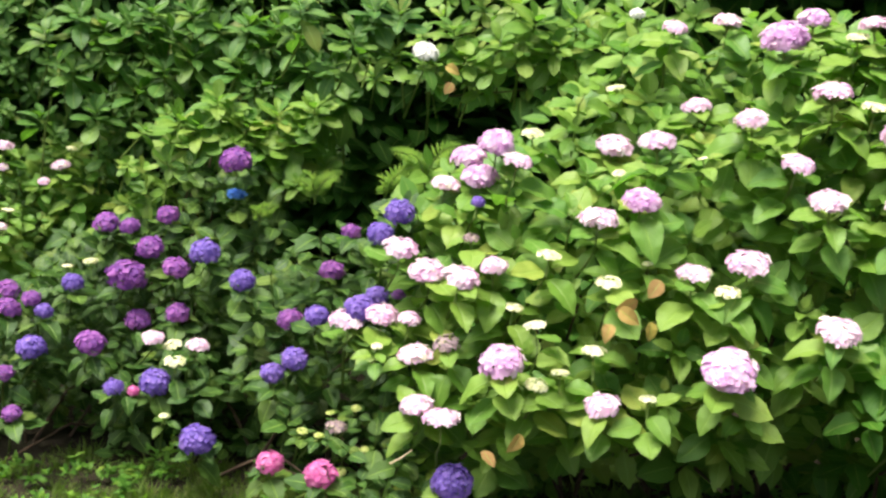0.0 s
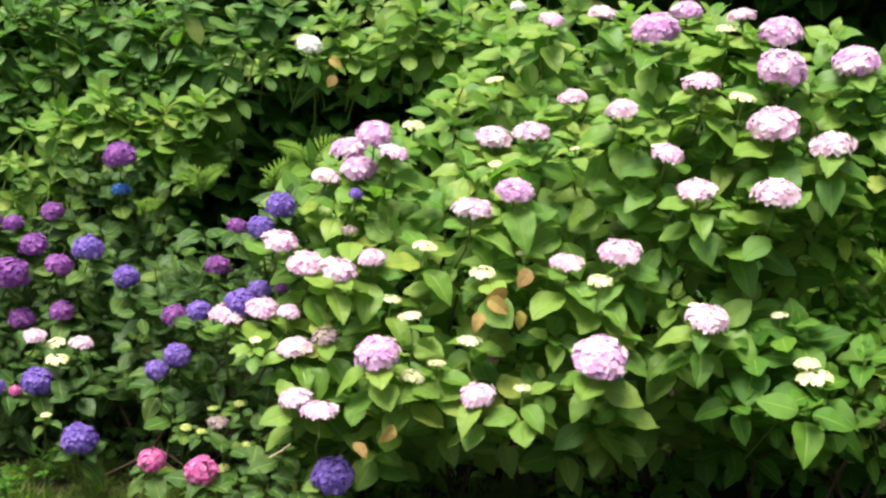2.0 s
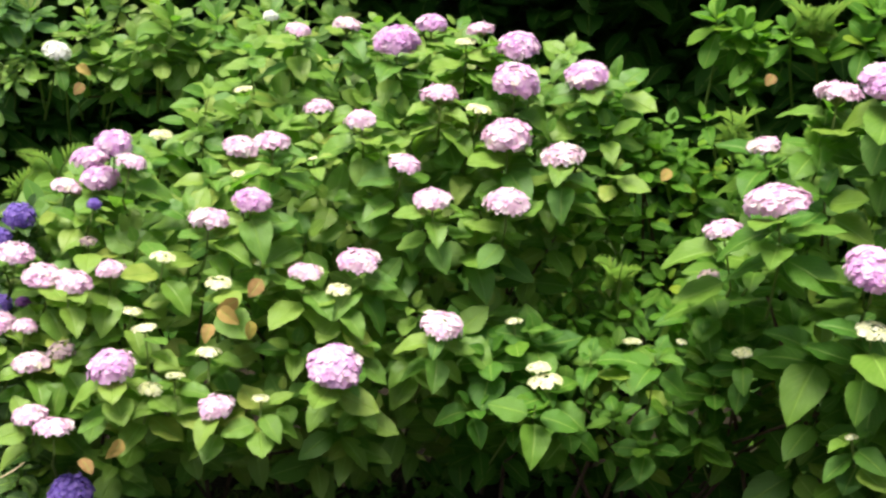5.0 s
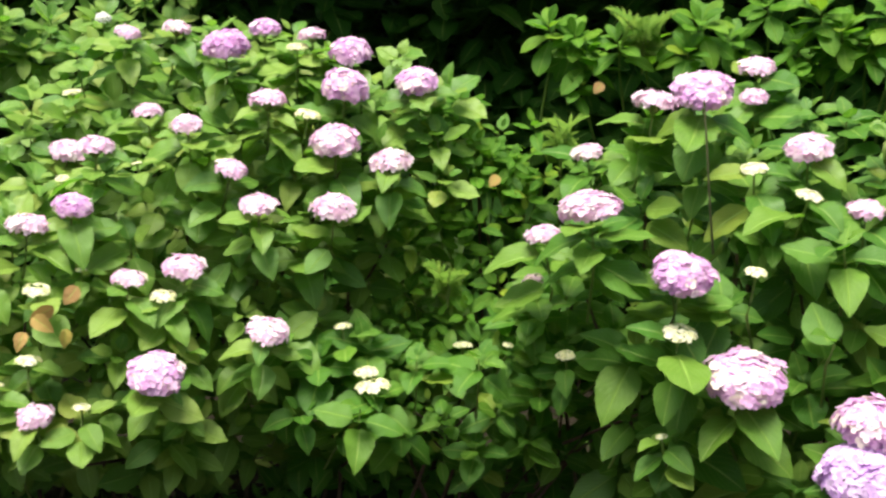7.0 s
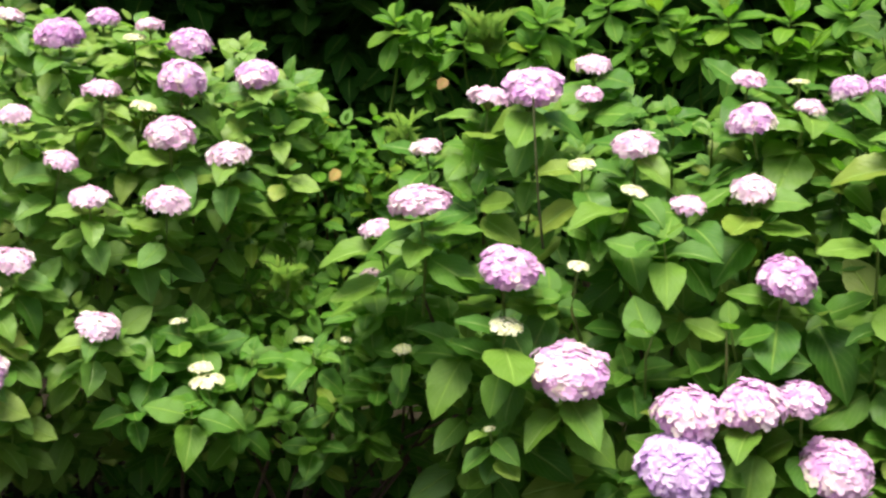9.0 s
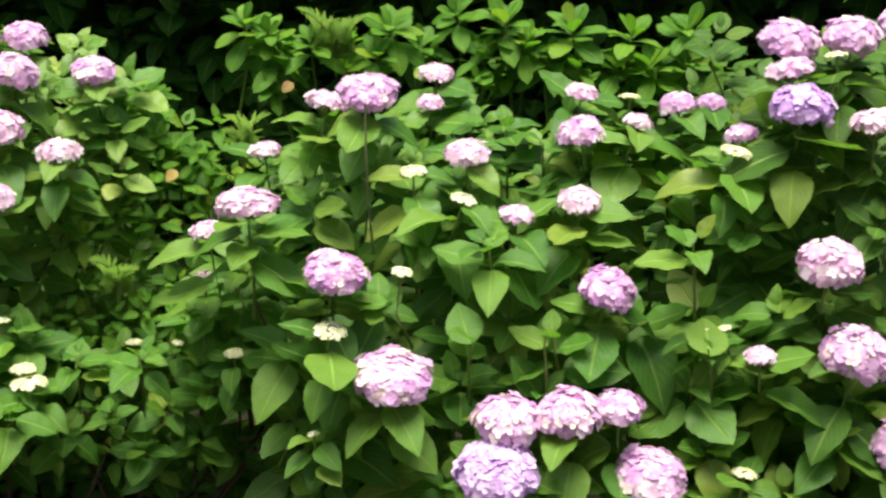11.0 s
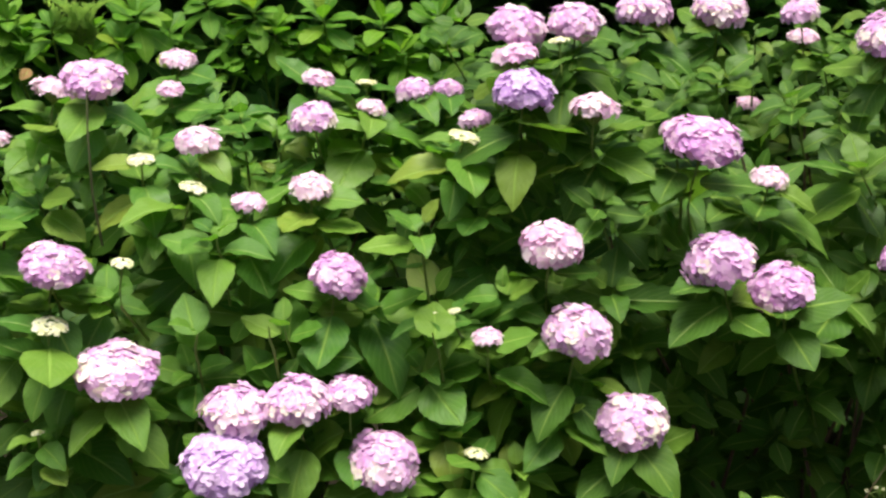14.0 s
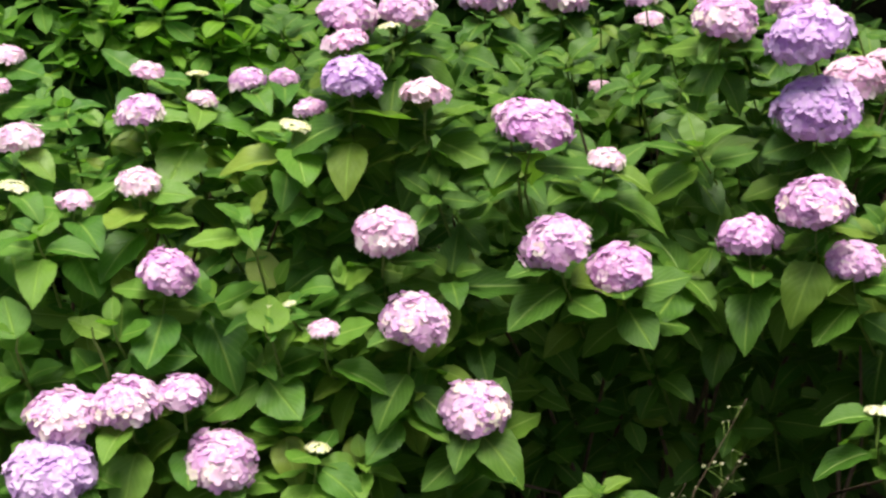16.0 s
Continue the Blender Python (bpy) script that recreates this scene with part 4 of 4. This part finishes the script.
rosettes(rosette_bush, [
    (-0.86, 4.45, 1.35, 0.105), (-0.63, 4.44, 1.30, 0.105), (-0.54, 4.43, 1.24, 0.105), (-0.69, 4.43, 1.18, 0.105), (-0.93, 4.44, 1.24, 0.105),
    (-1.01, 4.45, 1.28, 0.105), (-0.75, 4.44, 1.26, 0.105), (-0.80, 4.45, 1.30, 0.105), (-0.49, 4.44, 1.32, 0.105), (-1.05, 4.42, 1.12, 0.105),
    (-1.06, 4.41, 1.03, 0.105), (-0.57, 4.42, 1.18, 0.105),
])
rosettes(back_left, [
    (-1.12, 4.85, 1.63, 0.110), (-0.92, 4.85, 1.64, 0.110), (-1.29, 4.86, 1.67, 0.110), (-1.50, 4.87, 1.70, 0.110), (-1.59, 4.84, 1.51, 0.110),
    (-1.53, 4.84, 1.47, 0.110), (-1.62, 4.82, 1.36, 0.110), (-1.43, 4.81, 1.30, 0.110), (-1.15, 4.83, 1.47, 0.110), (-1.26, 4.82, 1.39, 0.110),
    (-1.37, 4.85, 1.56, 0.110), (-1.03, 4.84, 1.53, 0.110), (-1.40, 4.86, 1.65, 0.110), (-1.64, 4.86, 1.62, 0.110), (-1.20, 4.87, 1.71, 0.110),
    (-1.03, 4.86, 1.71, 0.110), (-0.79, 4.57, 1.49, 0.100), (-0.67, 4.56, 1.43, 0.100), (-0.70, 4.58, 1.57, 0.100), (-0.53, 4.57, 1.48, 0.100),
    (-0.42, 4.56, 1.45, 0.100), (-0.33, 4.57, 1.54, 0.100), (-0.76, 4.60, 1.65, 0.100), (-0.64, 4.59, 1.65, 0.100),
])
rosettes(back_left, [
    (-0.56, 4.58, 1.58, 0.100), (-0.38, 4.55, 1.36, 0.100),
])
rosettes(back_left, [
    (-0.24, 4.13, 1.67, 0.100), (-0.15, 4.13, 1.66, 0.100), (-0.31, 4.12, 1.59, 0.100), (-0.50, 4.14, 1.68, 0.100),
])
rosettes(back_hang, [
    (0.04, 4.12, 1.60, 0.100), (-0.02, 4.10, 1.49, 0.100), (0.08, 4.10, 1.51, 0.100), 
    (0.20, 4.06, 1.56, 0.100), (0.32, 4.07, 1.63, 0.100), (0.39, 4.10, 1.54, 0.100),
    (0.47, 4.12, 1.64, 0.100), (0.55, 4.05, 1.56, 0.100), (0.65, 4.06, 1.65, 0.100), (0.66, 4.04, 1.51, 0.090), (0.73, 4.00, 1.59, 0.100),
    (0.59, 4.04, 1.47, 0.080), (0.29, 4.06, 1.55, 0.090), (0.26, 4.18, 1.69, 0.100),
])

# leafy shoots without flowers that stand out from the bushes
shoots(pink_bush, [(2.38, 2.05, 0.89, 0.150), (2.73, 1.97, 1.13, 0.130), (2.25, 2.16, 0.86, 0.130), (2.72, 1.87, 0.89, 0.110), (2.33, 2.26, 1.08, 0.120), (2.48, 2.17, 0.86, 0.140), (2.55, 2.40, 1.34, 0.110), (2.49, 2.50, 1.37, 0.110), (2.00, 2.49, 0.94, 0.120)])
shoots(low_bush, [(1.28, 2.86, 0.58, 0.105), (1.60, 2.82, 0.71, 0.100), (1.45, 2.91, 0.69, 0.100)])
shoots(violet_bush, [(-0.30, 3.47, 0.30, 0.075), (-0.21, 3.47, 0.34, 0.080), (-0.13, 3.40, 0.30, 0.075), (-0.26, 3.40, 0.22, 0.080), (-0.17, 3.38, 0.21, 0.080), (-0.10, 3.46, 0.36, 0.075), (-0.19, 3.55, 0.41, 0.075), (-0.08, 3.34, 0.23, 0.080), (-0.87, 3.93, 0.37, 0.085), (-0.58, 3.86, 0.40, 0.085), (-0.52, 3.79, 0.31, 0.085), (-0.48, 3.86, 0.47, 0.085)])
shoots(lilac_bush, [(3.43, 1.46, 0.47, 0.105)])

grow(pale_bush, 0.112, 0.20, layers=((0.0, 1.0), (0.14, 1.0), (0.34, 0.9), (0.55, 0.9)), overhang=0.5, tuck=(0.5, 0.6), hem=0.0, pairs=4, tight=0.13, arc=(-12, 15.2))
grow(violet_bush, 0.088, 0.20, layers=((0.0, 1.0), (0.12, 1.0), (0.26, 0.9), (0.42, 0.9), (0.6, 0.8)), overhang=0.6, floor_z=0.32, deep_floor=0.06, tuck=(0.6, 0.8), hem=-0.10, pairs=4, tight=0.13, skirt=False)
grow(purple_bush, 0.088, 0.22, layers=((0.0, 1.0), (0.12, 1.0), (0.26, 0.9), (0.42, 0.9), (0.6, 0.8)), overhang=0.8, floor_z=0.30, deep_floor=0.06, tuck=(0.6, 0.8), hem=-0.08, pairs=4, tight=0.13, skirt=False)
grow(rosette_bush, 0.12, 0.13, layers=((0.0, 1.0), (0.15, 0.9)), floor_z=0.8, skirt=False, singles=280, pairs=4)
grow(far_bush, 0.075, 0.22, layers=((0.0, 1.0), (0.12, 1.0), (0.3, 0.9)), pairs=4, tight=0.12, singles=220)
grow(low_bush, 0.118, 0.16, layers=((0.0, 1.0), (0.14, 1.0), (0.32, 1.0), (0.5, 0.9)), overhang=0.6, tuck=(0.5, 0.6), hem=0.02, pairs=4, tight=0.12)
grow(pink_bush, 0.138, 0.24, layers=((0.0, 1.0), (0.16, 1.0), (0.36, 1.0), (0.6, 0.8)), overhang=0.4, tuck=(0.5, 0.5), fine_top=0.95, low_arc=(0.66, 23.5), hem=0.06, pairs=4, tight=0.12, crest=-0.05, arc=(20, 90))
grow(lilac_bush, 0.155, 0.26, layers=((0.0, 1.0), (0.16, 1.0), (0.34, 1.1), (0.55, 1.1), (0.8, 1.0)), overhang=0.75, tuck=(1.0, 0.9), fine_top=1.3, hem=0.0, pairs=4, tight=0.12)
grow(back_hang, 0.125, 0.16, pairs=4, layers=((0.0, 1.0), (0.13, 1.0), (0.3, 0.9)), floor_z=1.48, crest=0.3, high=2.1, skirt=False, singles=280, canes=False)
grow(back_left, 0.125, 0.26, pairs=4, layers=((0.0, 1.0), (0.14, 1.0), (0.3, 1.0), (0.5, 0.9)), floor_z=0.6, high=2.15, skirt=False, crest=0.3, arc=(-90, -12.4), canes=False)
grow(back_mid, 0.2, 0.10, layers=((0.3, 0.6),), floor_z=1.62, high=2.1, skirt=False, pairs=4, crest=0.1, canes=False)
grow(back_right, 0.14, 0.3, layers=((0.0, 0.8), (0.25, 0.6)), floor_z=0.7, high=2.1, singles=100)
grow(whorls, 0.15, 0.08, layers=((0.0, 1.0),), floor_z=0.9, high=1.5, skirt=False, singles=150, pairs=4, canes=False)

# low growth in the hollow between the bushes
hollow = Shrub("tangle of small bright green weeds in a hollow of the hedge", LEAF_BACK, 0.075,
               [(1.86, 3.21, 1.15), (1.74, 3.25, 1.30), (1.6, 3.19, 0.85), (1.72, 3.21, 0.94), (1.9, 3.19, 0.95), (1.6, 3.23, 1.1), (2.05, 3.13, 1.05), (1.5, 3.21, 0.72), (1.85, 3.03, 0.78), (1.7, 3.13, 0.8), (2.0, 3.13, 1.2)], "shrubs of the bank", True)
grow(hollow, 0.075, 0.17, layers=((0.0, 1.0), (0.15, 1.0)), singles=250, pairs=3, tight=0.08)


# the thicket closing the place all round; overhanging crown and rear ring added unseen, for shade
rng = random.Random(77)
mass = []
for _ in range(40000):
    a = radians(rng.uniform(-180, 180) if rng.random() < 0.55 else rng.uniform(-35, 60))
    wall = wall_at(a) if abs(a) < 1.7 else 5.6
    if rng.random() < 0.72:
        # taller behind the viewpoint: an unseen leafy wall added to block low sky
        z = rng.uniform(0.1, 3.4 if abs(a) < 1.7 else 6.5)
        r = wall + 0.1 + z * 0.15 + rng.uniform(-0.25, 0.4) + 0.3 * noise.noise((a * 6, z * 1.5, 0))
    else:
        # unseen crown over the bank, added to shade the upper gaps
        r = wall + rng.uniform(-1.6 if -0.8 < a < -0.2 else -1.0 if -0.7 < a < 1.5 else -0.2, 1.2)
        z = 3.0 + max(-1.0, r - wall) * 0.4 + rng.uniform(-0.3, 0.4) + 0.4 * noise.noise((a * 5, r, 4))
    p = Vector((PIVOT.x + r * math.sin(a), PIVOT.y + r * math.cos(a), z))
    to = PIVOT - p
    to.z = 0
    to.normalize()
    d = (to * rng.uniform(0.2, 1) + Vector((rng.uniform(-1, 1), rng.uniform(-1, 1), rng.uniform(-0.7, 0.5)))).normalized()
    mass.append(np.array(frame_of(p, d, Vector((0, 0, 1)) + to * 0.4, rng.uniform(0.14, 0.26))))
tagged(new("thicket", joined("thicket", PLAIN, mass, LEAF_SHADED)), "leafy thicket behind the hedge, coloured dark as shade, with added unseen crown and rear wall", "thicket", kind="stuff")

# grass between the path and the bushes
blade = (np.array([(0, -0.05, 0), (0, 0.05, 0), (0.5, -0.035, 0.0), (0.5, 0.035, 0.0), (1.0, 0.0, -0.22), (1.0, 0.004, -0.22)]), np.array([(0, 2, 3, 1), (2, 4, 5, 3)]), np.array([(0, 0), (0, 1), (0.5, 0), (0.5, 1), (1, 0), (1, 1)]))
blades = []
for _ in range(36000):
    a = radians(rng.uniform(-40, 4))
    r = path_edge(a) + rng.random() ** 1.4 * (0.98 if a < -0.42 else 0.75) - 0.06
    clump = noise.noise((a * 22, r * 6, 1))
    if rng.random() < 0.15 - 1.5 * clump:
        continue
    d = Vector((rng.uniform(-1, 1), rng.uniform(-1, 1), rng.uniform(0.5, 1.8))).normalized()
    blades.append(np.array(frame_of((PIVOT.x + r * math.sin(a), PIVOT.y + r * math.cos(a), -0.02), d, Vector((rng.uniform(-1, 1), rng.uniform(-1, 1), 0.6)), rng.uniform(0.02, 0.07) * (0.95 + 1.1 * clump))))
tagged(new("grass", joined("grass", [blade], blades, GRASS_GREEN)), "short rough grass at the edge of the path", "grass", kind="stuff")

# small broad-leaved weeds among the grass
sprigs = []
for k in range(1100):
    left = k < 520
    a = radians(rng.uniform(-40, 8) if left else rng.uniform(15, 74))
    r = path_edge(a) + rng.random() * (0.8 if left else 1.6)
    if noise.noise((a * 14, r * 4, 8)) < (0.08 if left else 0.0):
        continue
    foot = Vector((PIVOT.x + r * math.sin(a), PIVOT.y + r * math.cos(a), 0.0))
    tall = rng.uniform(0.03, 0.11)
    for _ in range(rng.randint(5, 9)):
        d = Vector((rng.uniform(-1, 1), rng.uniform(-1, 1), rng.uniform(-0.1, 0.7)))
        sprigs.append(np.array(frame_of(foot + Vector((0, 0, tall * rng.uniform(0.3, 1))), d, Vector((rng.uniform(-0.4, 0.4), rng.uniform(-0.7, 0.1), 1)), rng.uniform(0.022, 0.050) * (1 if left else 1.5))))
tagged(new("weeds", joined("weeds", SLIM_PLAIN, sprigs, LEAF_LOW)), "small broad-leaved weeds growing among the grass", "weeds", kind="stuff")

# the tall bare stem under the highest head of the pink bush
v, f = tube([(2.092, 2.535, 1.419), (2.086, 2.500, 1.303), (2.100, 2.498, 1.161), (2.141, 2.541, 1.024)], (0.0026, 0.0028, 0.0032, 0.0036), 6)
part_of("stem", mesh_of("stem", v, f, None, [STEM_DARK]), pink_bush.root)

# leaves that have turned yellow
old_leaves(pale_bush, [(0.56, 2.95, 0.90), (0.45, 2.93, 0.83), (0.53, 2.91, 0.80), (0.50, 2.95, 0.85), (0.43, 2.93, 0.79), (0.10, 2.91, 0.46), (0.20, 2.92, 0.50)])
old_leaves(back_hang, [(0.03, 3.95, 1.41), (0.01, 4.0, 1.47)], 0.052)
old_leaves(back_mid, [(2.15, 3.29, 1.45)], 0.052)
old_leaves(hollow, [(1.76, 3.15, 1.17)], 0.050)

# ferns on the bank and in the hollow
fern(-0.20, 3.95, 1.02, 5, 0.20, 0.9, "light green fern with arching fronds below the hedge")
fern(-0.06, 3.93, 1.08, 4, 0.22, 0.7, "light green fern with arching fronds below the hedge")
fern(-0.46, 4.14, 1.0, 4, 0.17, 0.9, "light green fern with arching fronds below the hedge")
fern(-0.66, 4.14, 0.92, 3, 0.13, 0.9, "light green fern with arching fronds below the hedge")
fern(1.60, 3.12, 0.80, 5, 0.20, 0.25, "green fern with upright fronds in the hollow")
fern(1.98, 3.20, 1.18, 4, 0.26, 0.3, "green fern with upright fronds in the hollow")
fern(2.33, 3.38, 1.50, 6, 0.28, 0.5, "dark green fern among the shrubs of the bank")

# a thin wild plant with tiny white buds in front of the lilac-pink bush
weed = tagged(new("wild_plant"), "thin wild plant with tiny white buds, half dried", "weed")
bud = head_mesh("bud", 900, 9, 2.6, 0.9, 0.5, PETALS["cream"])
rng = random.Random(8)
for foot, head in (((3.50, 1.36, 0.0), (3.52, 1.26, 0.54)), ((3.52, 1.34, 0.0), (3.68, 1.22, 0.73)), ((3.56, 1.34, 0.0), (3.66, 1.20, 0.60)), ((3.50, 1.33, 0.0), (3.60, 1.20, 0.56))):
    foot, head = Vector(foot), Vector(head)
    mid = foot.lerp(head, 0.6) + Vector((-0.02, 0.03, 0.05))
    v, f = tube([foot, mid, head], (0.0022, 0.0016, 0.0009))
    stem = part_of("stem", mesh_of("stem", v, f, None, [STEM_BROWN]), weed)
    for k in range(6):
        q = mid.lerp(head, rng.uniform(0.2, 1.0))
        e = q + Vector((rng.uniform(-0.05, 0.05), rng.uniform(-0.05, 0.03), rng.uniform(0.0, 0.05)))
        v, f = tube([q, e], (0.0009, 0.0007), 4)
        part_of("twig", mesh_of("twig", v, f, None, [STEM_GREEN]), stem)
        part_of("bud", bud, stem, Matrix.Translation(e) @ Matrix.Scale(rng.uniform(0.002, 0.0042), 4))

# bare dry branches
for label, stuff, points in (("dry straw-coloured twig caught in the bush", STRAW, [(-0.155, 3.26, 0.328), (-0.12, 3.262, 0.347), (-0.09, 3.26, 0.37)]), ("bare brown branch of the hedge shrub", STEM_BROWN, [(0.02, 4.2, 1.385), (0.16, 4.2, 1.395), (0.32, 4.22, 1.41)])):
    v, f = tube(points, (0.0032, 0.0028, 0.0016), 6)
    tagged(new("twig", mesh_of("twig", v, f, None, [stuff])), label, "twig")
